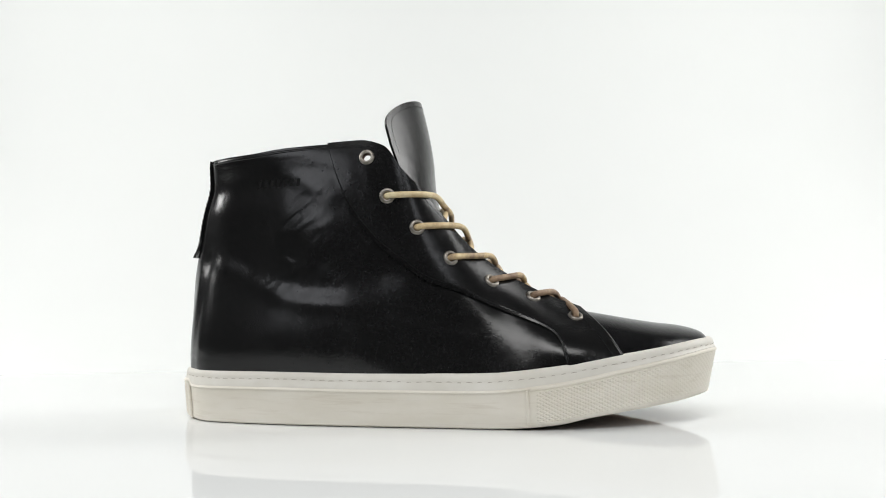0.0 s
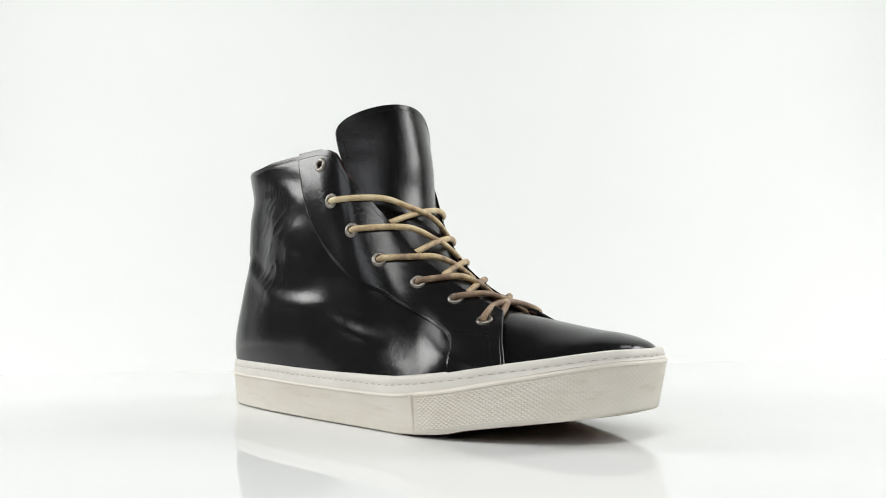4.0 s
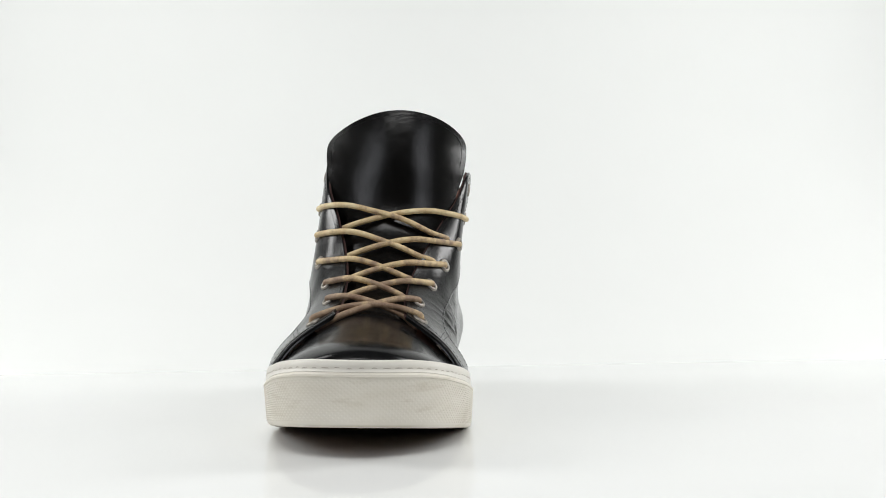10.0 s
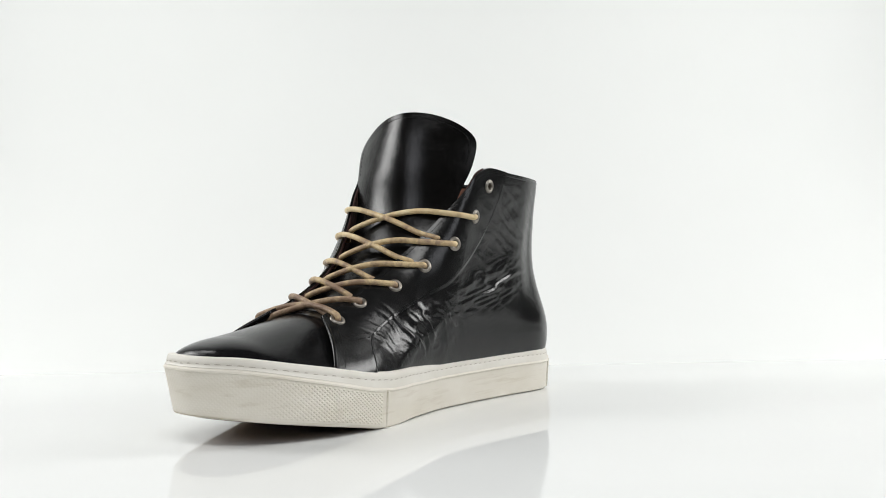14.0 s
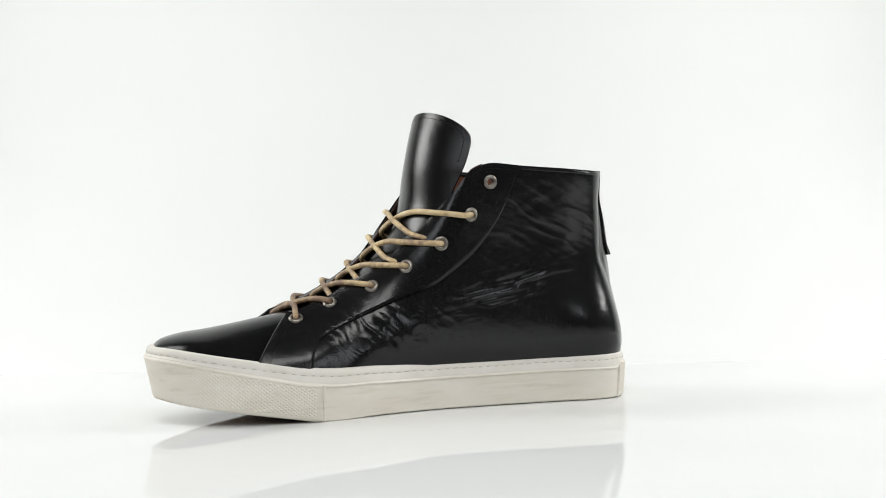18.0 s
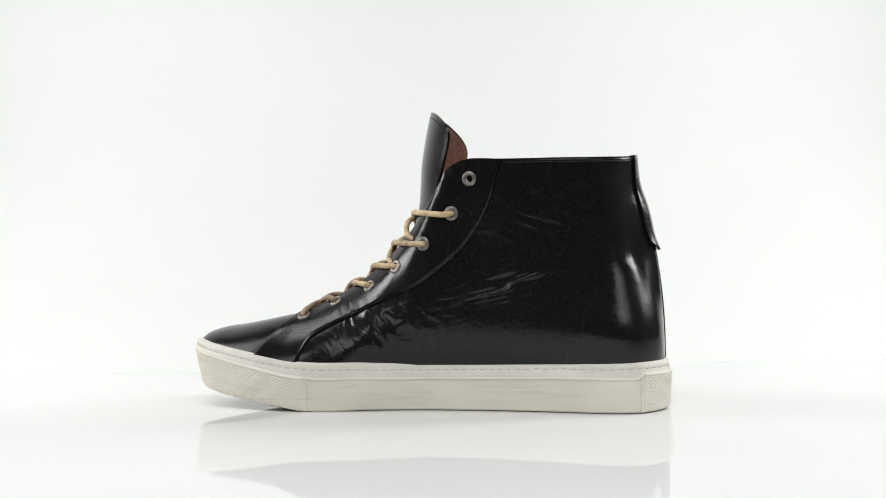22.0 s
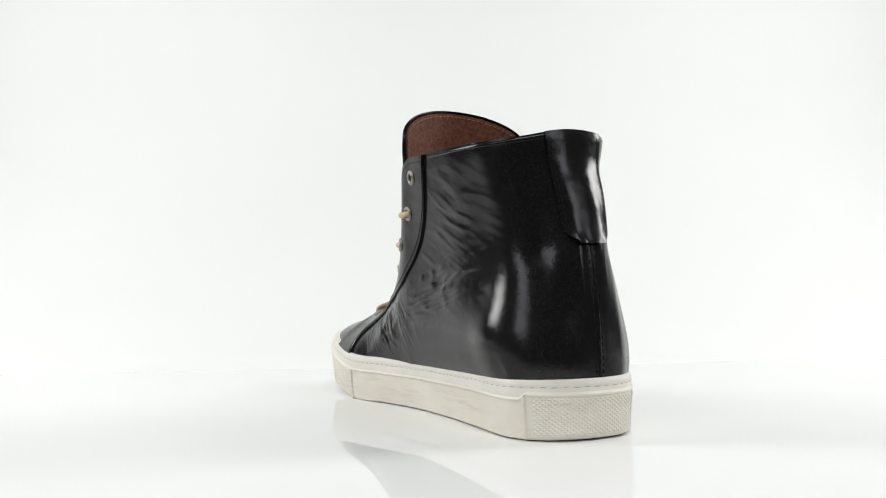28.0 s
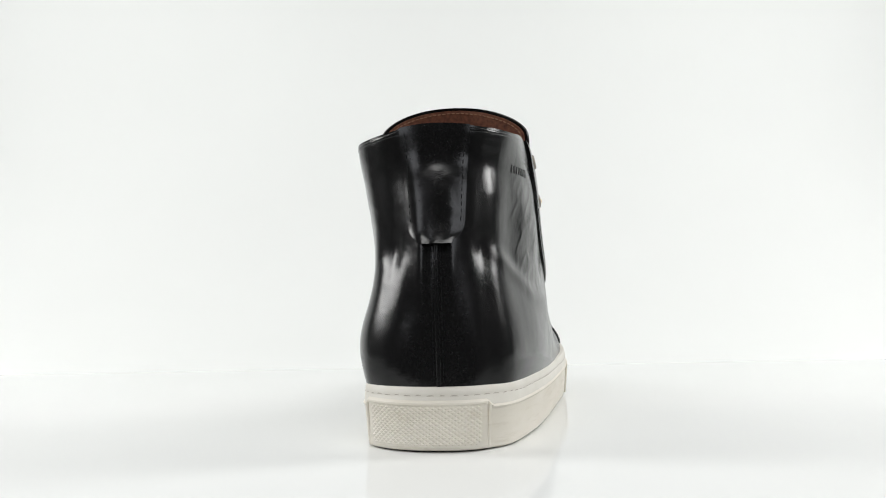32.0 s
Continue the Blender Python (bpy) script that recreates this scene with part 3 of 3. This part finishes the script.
def upper(side, a, b, lift=0.0):
    p = upper_base(side, a, b)
    e = 0.004
    n = np.cross(upper_base(side, np.clip(a + e, 0, 1), b) - upper_base(side, np.clip(a - e, 0, 1), b),
                 upper_base(side, a, np.clip(b + e, 0, 1)) - upper_base(side, a, np.clip(b - e, 0, 1)))
    n = n / np.maximum(np.linalg.norm(n, axis=-1, keepdims=True), 1e-9)
    # point away from the shoe's inside
    inside = np.stack([np.clip(p[..., 0], 45, 280), np.interp(p[..., 0], (0, 120, 300), (9, 4, -5)), np.minimum(p[..., 2], np.interp(p[..., 0], (0, 120, 160, 240, 300), (150, 150, 60, 30, 25)))], -1)
    sign = np.sign(((p - inside) * n).sum(-1, keepdims=True))
    n = n * np.where(sign == 0, 1, sign)
    edge = np.clip(np.minimum(b, 1 - b) / 0.12, 0, 1) * np.clip(np.asarray(a) / 0.1, 0, 1) ** 2
    # the lace panel is stiffer and folds less
    seam_b = np.interp(a, SEAM[:115, 0], SEAM[:115, 1])
    stiff = np.where(np.asarray(a) > 0.44, np.clip((b - seam_b) / 0.1 + 0.5, 0, 1), 0)
    # puckers either side of the back seam, under the tab
    w = np.abs(p[..., 1] - 8.5)
    pucker = 0.55 * np.exp(-((w - 6.8) / 2.4) ** 2) - 0.3 * np.exp(-((w - 2.6) / 1.6) ** 2)
    pucker = pucker * np.exp(-((p[..., 2] - 84) / 15) ** 2) * np.clip((34 - p[..., 0]) / 12, 0, 1)
    return p + n * (creases(side, p) * edge * (1 - (0.4 if side > 0 else 0.65) * stiff) + pucker + lift)[..., None], n


# where the lace panel is sewn on, in columns and heights
SEAM = through_points([(0.44, 1.0), (0.462, 0.82), (0.49, 0.69), (0.54, 0.555), (0.60, 0.475), (0.66, 0.45), (0.74, 0.475), (0.82, 0.49), (0.87, 0.46), (0.902, 0.38), (0.906, 0.25), (0.893, 0.0)], 160)


def eyestay_ab(tau, sigma):
    s = np.stack([np.interp(tau, np.linspace(0, 1, len(SEAM)), SEAM[:, k]) for k in (0, 1)], -1)
    ea = np.interp(tau, (0, 0.8, 1), (0.44, 1.0, 1.0))
    eb = np.interp(tau, (0, 0.8, 1), (1.0, 1.0, 0.0))
    return s[..., 0] + (ea - s[..., 0]) * sigma, s[..., 1] + (eb - s[..., 1]) * sigma


EYELETS = {-1: [(117.5, 144.1), (129.0, 123.3), (144.8, 105.4), (162.0, 88.8), (184.0, 75.9), (206.5, 66.2), (229.0, 55)],
           1: [(113.5, 136), (125.0, 116.7), (142.9, 99.4), (161.8, 85.8), (180.8, 74.4), (205.0, 65.4), (226.2, 56.9)]}


def locate(side, u, z, lift):
    """The point of the upper at length u and height z, and its outward normal."""
    a, b = np.meshgrid(np.linspace(0.4, 1, 240), np.linspace(0, 1, 160), indexing="ij")
    p, n = upper(side, a, b, lift)
    k = np.argmin((p[..., 0] - u) ** 2 + (p[..., 2] - z) ** 2)
    return p.reshape(-1, 3)[k], n.reshape(-1, 3)[k]


STAY = 1.7     # how far the lace panel stands out


def build_upper(shoe):
    spots = {}
    for side, word in ((-1, "outer"), (1, "inner")):
        spots[side] = [locate(side, u, z, 0.0) for u, z in EYELETS[side]]
        holes = [p for p, _ in spots[side]]
        a, b = np.meshgrid(np.concatenate([np.linspace(0, 0.12, 26)[:-1], np.linspace(0.12, 1, 330)]), np.linspace(0, 1, 160), indexing="ij")
        p, n = upper(side, a, b)
        panel = shell("quarter", p, n, 0.0, -1.3, CREASED if side > 0 else BLACK, shoe, "creased black leather side panel" if side > 0 else "smooth black leather side panel with soft dents", holes)
        # lining of the shaft
        a2, b2 = np.meshgrid(np.linspace(0, 0.56, 100), np.linspace(0.2, 0.985, 70), indexing="ij")
        p2, n2 = upper(side, a2, b2, -1.4)
        shell("lining", p2, n2, 0.0, -0.9, BROWN, shoe, "brown leather lining", [q - m * 1.4 for q, m in spots[side]], 3.1)
        # lace panel
        t, s = np.meshgrid(np.linspace(0, 1, 230), np.linspace(0, 1, 60), indexing="ij")
        ea, eb = eyestay_ab(t, s)
        p3, n3 = upper(side, ea, eb)
        swell = np.clip(np.minimum(s / 0.05, 1), 0, 1)
        stay = shell("lace_panel", p3 + n3 * (STAY * (0.72 + 0.28 * swell))[..., None], n3, 0.0, -STAY + 0.1, BLACK, shoe, "black leather lace panel sewn to the side", holes)
        # stitching
        k = np.linspace(0.015, 0.985, 300)
        sa, sb = eyestay_ab(k, np.full_like(k, 0.045))
        pp, nn = upper(side, sa, sb, STAY - 0.02)
        stitch_row("seam_stitching", pp, THREAD, stay, 2.7, 2.0, 0.24)
        fa = np.linspace(0.45, 0.985, 300)
        pp, nn = upper(side, fa, np.full_like(fa, 0.972) - 0.012 * (fa > 0.62), STAY - 0.02)
        stitch_row("edge_stitching", pp, THREAD, stay, 2.7, 2.0, 0.2)
        fb = np.linspace(0.04, 0.95, 60)
        pp, nn = upper(side, np.full_like(fb, 0.982), fb, STAY - 0.02)
        stitch_row("edge_stitching", pp, THREAD, stay, 2.7, 2.0, 0.2)
        for db in (0.0, 0.05):
            ha = np.linspace(0.912, 0.985, 40)
            pp, nn = upper(side, ha, 0.40 + db + 0.06 * (ha - 0.912) / 0.073, STAY - 0.04)
            stitch_row("cross_stitching", pp, THREAD, stay, 2.6, 1.9, 0.22)
        # raw edge along the lacing gap
        ga = np.linspace(0.57, 1.0, 90)
        pp, nn = upper(side, ga, np.full_like(ga, 1.0), 0.0)
        tube("raw_edge", pp - nn * 0.6, 0.75, EDGE, stay, "dark reddish raw leather edge", 6)
        fb2 = np.linspace(0.0, 0.99, 50)
        pp, nn = upper(side, np.full_like(fb2, 1.0), fb2, 0.0)
        tube("front_edge", pp + nn * 0.6, 1.25, BLACK, stay, "cut front edge of the panel", 8)
        # collar roll
        ca = np.linspace(0, 0.5, 120)
        pp, nn = upper(side, ca, np.full_like(ca, 0.985), 0.0)
        rad = np.interp(ca, (0, 0.42, 0.5), (1.7, 1.5, 0.7))
        tube("collar_roll", pp - nn * 1.35, rad, BLACK, panel, "rolled black leather collar", 12)
        # eyelets
        for (q, m), (u, z) in zip(spots[side], EYELETS[side]):
            eyelet(stay, q + m * STAY, m)
    return spots


def eyelet(parent, at, normal):
    prof = [(2.1, -3.2), (2.1, 0.2), (2.25, 0.75), (2.7, 1.05), (3.4, 1.0), (4.0, 0.65), (4.3, 0.1), (4.3, -0.4)]
    m = Vector([float(c) for c in normal])
    turn = m.to_track_quat("Z", "Y").to_matrix()
    verts, sides = [], 28
    for r, h in prof:
        for j in range(sides):
            w = 2 * math.pi * j / sides
            v = turn @ Vector((r * math.cos(w), r * math.sin(w), h)) + Vector([float(c) for c in at])
            verts.append(tuple(v))
    return mesh_ob("eyelet", verts, grid_faces(len(prof), sides, wrap=True), METAL, parent, "aged nickel eyelet ring", 50)


def build_vamp(shoe):
    rise = spline((215, 31.5), (228, 28.4), (240, 24.2), (257, 18.4), (276, 12.3), (288, 8.9), (296, 5.8), (301, 3.0), (303.8, 0.0))
    k = np.linspace(0, 1, 70)
    us = 215 + (303.8 - 215) * np.sin(k * math.pi / 2)
    xi = np.linspace(-1, 1, 91)
    g = np.zeros((len(us), len(xi), 3))
    for i, u in enumerate(us):
        r, l = float(feather(-1, u, -4.6)), float(feather(1, u, -4.6))
        mid, half = 0.5 * (r + l), 0.5 * (l - r)
        power = np.interp(u, (230, 260, 296, 306), (1.2, 1.05, 0.72, 0.6))
        zs = float(SOLE_TOP(u)) - 1.2
        g[i, :, 0] = u
        g[i, :, 1] = mid + half * xi
        g[i, :, 2] = zs + (float(rise(u)) + 1.2 * (u < 303.4)) * np.maximum(1 - np.abs(xi) ** 2.15, 0) ** power
    n = grid_normals(g)
    n *= np.sign(n[..., 2:3] + 1e-6)
    n[-1] = (1, 0, 0)
    return shell("vamp", g, n, 0.0, -1.2, VAMP, shoe, "smooth polished black leather toe cap")


TONGUE_MID = spline((0, 236, -6, 55), (0.12, 214, -5, 63.5), (0.25, 192, -3.5, 74.5), (0.37, 172, -1, 91.5), (0.50, 156.5, 2.5, 112), (0.60, 152, 4, 127), (0.74, 150, 5.5, 148), (0.87, 146.5, 6.2, 167), (1.0, 142.5, 7, 182.4))
TONGUE_HALF = spline((0, 21), (0.12, 22), (0.25, 25), (0.37, 30), (0.50, 34.5), (0.62, 38.5), (0.74, 43.2), (0.84, 44.6), (0.88, 44))
TONGUE_SAG = spline((0, 5), (0.25, 6), (0.37, 8), (0.50, 11), (0.62, 13.5), (0.8, 18), (1.0, 19))


def tongue_grid(shrink=0.0):
    r = np.concatenate([np.linspace(0, 0.85, 60), 0.85 + 0.15 * np.sin(np.linspace(0, 1, 40)[1:] * math.pi / 2)])
    q = np.linspace(-1, 1, 71)
    g = np.zeros((len(r), len(q), 3))
    e = 1e-3
    for i, t in enumerate(r):
        tm = t if t < 0.85 else 0.85 + (t - 0.85) * (1 - shrink / 18.3)
        c = TONGUE_MID(tm)
        d = TONGUE_MID(min(tm + e, 1)) - TONGUE_MID(max(tm - e, 0))
        d /= np.linalg.norm(d)
        back = np.cross((0, 1, 0), d)
        back = back if back[0] < 0 else -back
        half = float(TONGUE_HALF(t))
        if t > 0.85:
            half = 44.5 * max(0.0, 1 - ((t - 0.85) / 0.15) ** 2.2) ** 0.46
        half = max(half - shrink, 0.4)
        full = max(float(TONGUE_HALF(min(t, 0.85))), half)
        w = q * half / full
        soft = 0.5 - 0.5 * np.tanh(w / 0.35)
        fall = 1 + 0.5 * soft * np.clip((t - 0.6) / 0.2, 0, 1) * (1 - np.abs(w))
        sag = float(TONGUE_SAG(t)) * (w * w) * fall
        sag = sag + 3.6 * np.clip(w, 0, 1) ** 2.2 * np.clip((t - 0.5) / 0.2, 0, 1) * np.clip((1.0 - t) / 0.16, 0, 1)
        ripple = 0.8 * np.sin(3.1 * w + 4 * t) * np.clip((t - 0.45) / 0.2, 0, 1) * (1 - np.abs(w))
        g[i] = c + np.outer(sag + ripple, back) + np.outer(q * half, (0, 1, 0))
    n = grid_normals(g)
    n *= np.sign(n[..., 0:1] * 0.8 + n[..., 2:3] * 0.6 + 1e-9)
    n[-12:] = n[-13:-12, 35:36]
    return g, n


def build_tongue(shoe):
    g, n = tongue_grid()
    tongue = shell("tongue", g, n, 0.0, -1.6, TONGUE, shoe, "tall rounded black leather tongue standing upright")
    g2, n2 = tongue_grid(1.6)
    shell("tongue_lining", g2, n2, -1.65, -2.6, BROWN, tongue, "brown suede tongue lining")
    # stitching a little in from the edge, front and back
    g3, n3 = tongue_grid(3.2)
    lo = 52
    edge = np.vstack([g3[lo:-3, 0], g3[-3, 2:-2:2], g3[lo:-3, -1][::-1]])
    en = np.vstack([n3[lo:-3, 0], n3[-3, 2:-2:2], n3[lo:-3, -1][::-1]])
    stitch_row("tongue_stitching", edge - en * 0.1, THREAD, tongue, 2.8, 2.0, 0.3)
    stitch_row("lining_stitching", edge - en * 2.65, TAN_THREAD, tongue, 2.8, 2.0, 0.34)
    return g, n


def build_heel_tab(shoe):
    # a strap over the back seam, folded over the collar, with a free rounded lower end
    rows, cols = 60, 41
    g = np.zeros((rows, cols, 3))
    n = np.zeros((rows, cols, 3))
    q = np.linspace(-1, 1, cols)
    for i, s in enumerate(np.linspace(0, 1, rows)):
        b = 1.0 - 0.465 * s
        half = np.interp(s, (0, 0.35, 1.0), (17.0, 15.2, 13.0))
        if s > 0.76:
            half *= math.sqrt(max(1 - ((s - 0.76) / 0.24) ** 2.8, 0.3))
        aa = np.linspace(0, 0.14, 60)
        for side in (-1, 1):
            line, ln = upper(side, aa, np.full_like(aa, b))
            arc = np.concatenate([[0], np.cumsum(np.linalg.norm(np.diff(line, axis=0), axis=1))])
            mask = q * side >= 0
            w = np.abs(q[mask]) * half
            for k in range(3):
                g[i, mask, k] = np.interp(w, arc, line[:, k])
                n[i, mask, k] = np.interp(w, arc, ln[:, k])
    for _ in range(8):
        g[:, 1:-1] = 0.25 * g[:, 2:] + 0.25 * g[:, :-2] + 0.5 * g[:, 1:-1]
    m = grid_normals(g)
    m *= np.sign((m * n).sum(2, keepdims=True))
    for _ in range(6):
        m[:, 1:-1] = (m[:, 2:] + m[:, :-2] + m[:, 1:-1]) / 3
        m[1:-1] = (m[2:] + m[:-2] + m[1:-1]) / 3
    n = m / np.linalg.norm(m, axis=2, keepdims=True)
    s = np.linspace(0, 1, rows)[:, None]
    x = q[None, :] * np.interp(s, (0, 1), (17, 12))
    dent = 0.5 * np.cos(x * 0.42 + 0.9 + 0.6 * s) + 0.7 * (value_noise(x / 9 + 9, s * 70 / 7, 11) - 0.5) + 0.35 * (value_noise(x / 5 + 5, s * 70 / 4, 12) - 0.5)
    lift = 1.0 + 1.7 * np.clip((s - 0.8) / 0.2, 0, 1) ** 2 + 0.45 * dent * np.clip((s - 0.2) / 0.25, 0, 1) * (1 - np.abs(q[None, :]) ** 4)
    outer = g + n * lift[..., None]
    # over the collar and a little way down inside
    turn = np.radians(np.linspace(175, 12, 12))
    roll = outer[0] - n[0] * 2.3
    roll[:, 2] -= 2.0 + 1.1 * np.abs(q) ** 6
    upn = np.array([0.0, 0.0, 1.0])
    fold_p = np.array([roll + 2.3 * (math.cos(w) * n[0] + 0.8 * math.sin(w) * upn) for w in turn])
    fold_n = np.array([math.cos(w) * n[0] + math.sin(w) * upn for w in turn])
    tip = np.concatenate([fold_p, outer])
    tipn = np.concatenate([fold_n, n])
    tipn /= np.linalg.norm(tipn, axis=2, keepdims=True)
    tab = shell("heel_tab", tip, tipn, 0.6, -0.7, BLACK, shoe, "wrinkled black leather heel tab with a rounded end")
    for j in (3, cols - 4):
        stitch_row("tab_stitching", (outer + n * 0.55)[3:50, j], THREAD, tab, 3.0, 2.2, 0.26)
    # back seam under the tab
    b = np.linspace(0.0, 0.56, 60)
    pp, nn = upper(1, np.zeros_like(b), b)
    back = np.column_stack([pp[:, 0] + 0.1, pp[:, 1], pp[:, 2]])
    tube("back_seam", back + np.array([0.75, 0, 0]), 1.35, BLACK, shoe, "raised back seam", 8)
    for dv in (-2.2, 2.2):
        stitch_row("back_stitching", back + np.array([0.25, dv, 0]), THREAD, shoe, 3.0, 2.2, 0.3)


def build_mark(shoe):
    # a debossed maker's mark, as plain slanted bars, recess shade put into their colour
    for k in range(7):
        u = 53.5 + 4.0 * k
        corners = []
        for du, dz in ((-1.2, -2.0), (0.8, -2.0), (1.6, 2.0), (-0.4, 2.0)):
            p, m = locate_shaft(-1, u + du, 133 + dz)
            corners.append((p, m))
        top = [p + m * 0.06 for p, m in corners]
        low = [p - m * 0.5 for p, m in corners]
        mesh_ob("mark_bar", top + low, [(0, 1, 2, 3), (7, 6, 5, 4), (0, 4, 5, 1), (1, 5, 6, 2), (2, 6, 7, 3), (3, 7, 4, 0)], MARK_SHADE, shoe, "bar of the maker's mark, deboss shade in its dark colour", 30)


def locate_shaft(side, u, z):
    a, b = np.meshgrid(np.linspace(0.12, 0.5, 200), np.linspace(0.6, 1, 120), indexing="ij")
    p, n = upper(side, a, b)
    k = np.argmin((p[..., 0] - u) ** 2 + (p[..., 2] - z) ** 2)
    return p.reshape(-1, 3)[k], n.reshape(-1, 3)[k]


def build_insole(shoe):
    o = even(inset_outline(-6.5), 240, True)
    v = [(x, y, float(SOLE_TOP(x)) - 6.0) for x, y in o]
    mesh_ob("insole", v, [tuple(range(len(v)))], BROWN, shoe, "brown leather insole", 0)


def build_lace(shoe, spots, tongue):
    """One cord, criss-cross: out of each eyelet, over the tongue and under the opposite panel one row further down."""
    tg, tn = tongue
    lace = tagged(new("lace"), "waxed tan cord lace, criss-crossed through six rows")
    lace.parent = shoe
    rng = random.Random(8)

    def edge_point(side, height):
        """The panel's edge at a height."""
        a = np.linspace(0.60, 1.0, 400)
        e, m = upper(side, a, np.full_like(a, 1.0))
        k = int(np.argmin(np.abs(e[:, 2] - height)))
        return e[k], m[k]
    stays = {}
    for side in (-1, 1):
        ga, gb = np.meshgrid(np.linspace(0.56, 1, 130), np.linspace(0.55, 1, 70), indexing="ij")
        gp, gn = upper(side, ga, gb)
        stays[side] = gp.reshape(-1, 3), gn.reshape(-1, 3)
    for k in range(1, 6):
        for side in (-1, 1):
            p0, n0 = spots[side][k]
            p1, n1 = spots[-side][k + 1]
            over = 0.0 if side > 0 else 1.0
            e0, m0 = edge_point(side, p0[2] + (0.0 if k < 4 else 1.0))
            e1, m1 = edge_point(-side, p1[2] + 4.5)
            ahead = np.array([0.75, 0.0, 0.7])
            c0 = e0 + m0 * (STAY + 1.5)
            low = e1 - m1 * 1.5
            w = np.linspace(0, 1, 60)[:, None]
            arch = (0, 5.6, 4.8, 3.6, 2.8, 2.2)[k] * rng.uniform(0.9, 1.15) + (0.8 if over else 0.0)
            run = c0 + (low - c0) * w + ahead * (arch * np.sin(math.pi * w ** 0.75) ** 0.8)
            start = np.array([p0 - n0 * 4.0, p0 + n0 * (STAY + 0.2), 0.65 * p0 + 0.35 * e0 + n0 * (STAY + 1.7)])
            path = even(through_points(np.vstack([start, run[::6], [low, p1 - n1 * 3.4]]), 260), 110)
            body = slice(28, 106)
            near = slice(9, 40)
            for _ in range(6):
                d = np.linalg.norm(path[near][:, None, :] - stays[side][0][None], axis=2)
                hit = d.argmin(1)
                gap = ((path[near] - stays[side][0][hit]) * stays[side][1][hit]).sum(1)
                low_gap = np.where(d.min(1) < 3.5, np.maximum(STAY + 1.35 - gap, 0), 0)
                path[near] = path[near] + stays[side][1][hit] * low_gap[:, None]
                path[8:42] = 0.25 * path[7:41] + 0.5 * path[8:42] + 0.25 * path[9:43]
            for _ in range(5):
                part_run = path[body]
                w1 = np.linspace(0, 1, len(part_run))
                d = np.linalg.norm(part_run[:, None, None, :] - tg[None, ::2, ::2], axis=3).reshape(len(part_run), -1)
                hit = d.argmin(1)
                q, m = tg[::2, ::2].reshape(-1, 3)[hit], tn[::2, ::2].reshape(-1, 3)[hit]
                gap = ((part_run - q) * m).sum(1)
                need = np.interp(w1, (0, 0.15, 0.9, 1), (1.0, 2.1, 2.1, 1.2)) + 3.0 * over * np.exp(-((w1 - 0.5) / 0.25) ** 2)
                path[body] = part_run + m * np.maximum(need - gap, 0)[:, None]
                for _ in range(12):
                    path[12:-4] = 0.25 * path[11:-5] + 0.5 * path[12:-4] + 0.25 * path[13:-3]
            tube("lace_strand", even(path, 90), 1.7, LACE, lace, "", 12)
    # the lowest row runs straight across
    p0, n0 = spots[-1][6]
    p1, n1 = spots[1][6]
    c = 0.5 * (p0 + p1)
    pts = [p0 - n0 * 4, p0 + n0 * (STAY + 1.0), p0 + n0 * (STAY + 3.4) + np.array([-1, 4.5, 0.5]), 0.75 * p0 + 0.25 * p1 + np.array([-3, 0, 8.2]), c + np.array([-4, 0, 9.6]),
           0.25 * p0 + 0.75 * p1 + np.array([-3, 0, 8.2]), p1 + n1 * (STAY + 3.4) + np.array([-1, -4.5, 0.5]), p1 + n1 * (STAY + 1.0), p1 - n1 * 4]
    tube("lace_strand", even(through_points(pts, 140), 80), 1.7, LACE, lace, "", 12)


def build_shoe():
    shoe = tagged(new("high_top_sneaker"), "black waxed leather high-top sneaker, off-white rubber sole, tan laces", "sneaker")
    build_sole(shoe)
    spots = build_upper(shoe)
    build_vamp(shoe)
    tongue = build_tongue(shoe)
    build_heel_tab(shoe)
    build_mark(shoe)
    build_insole(shoe)
    build_lace(shoe, spots, tongue)
    return shoe


build_place()
sneaker = build_shoe()


def motions():
    walk(sneaker, [(float(t), pose(0, 0, 0, 0, 0, TURN * t) @ SHOE_BASE) for t in range(0, 33)])


motions()
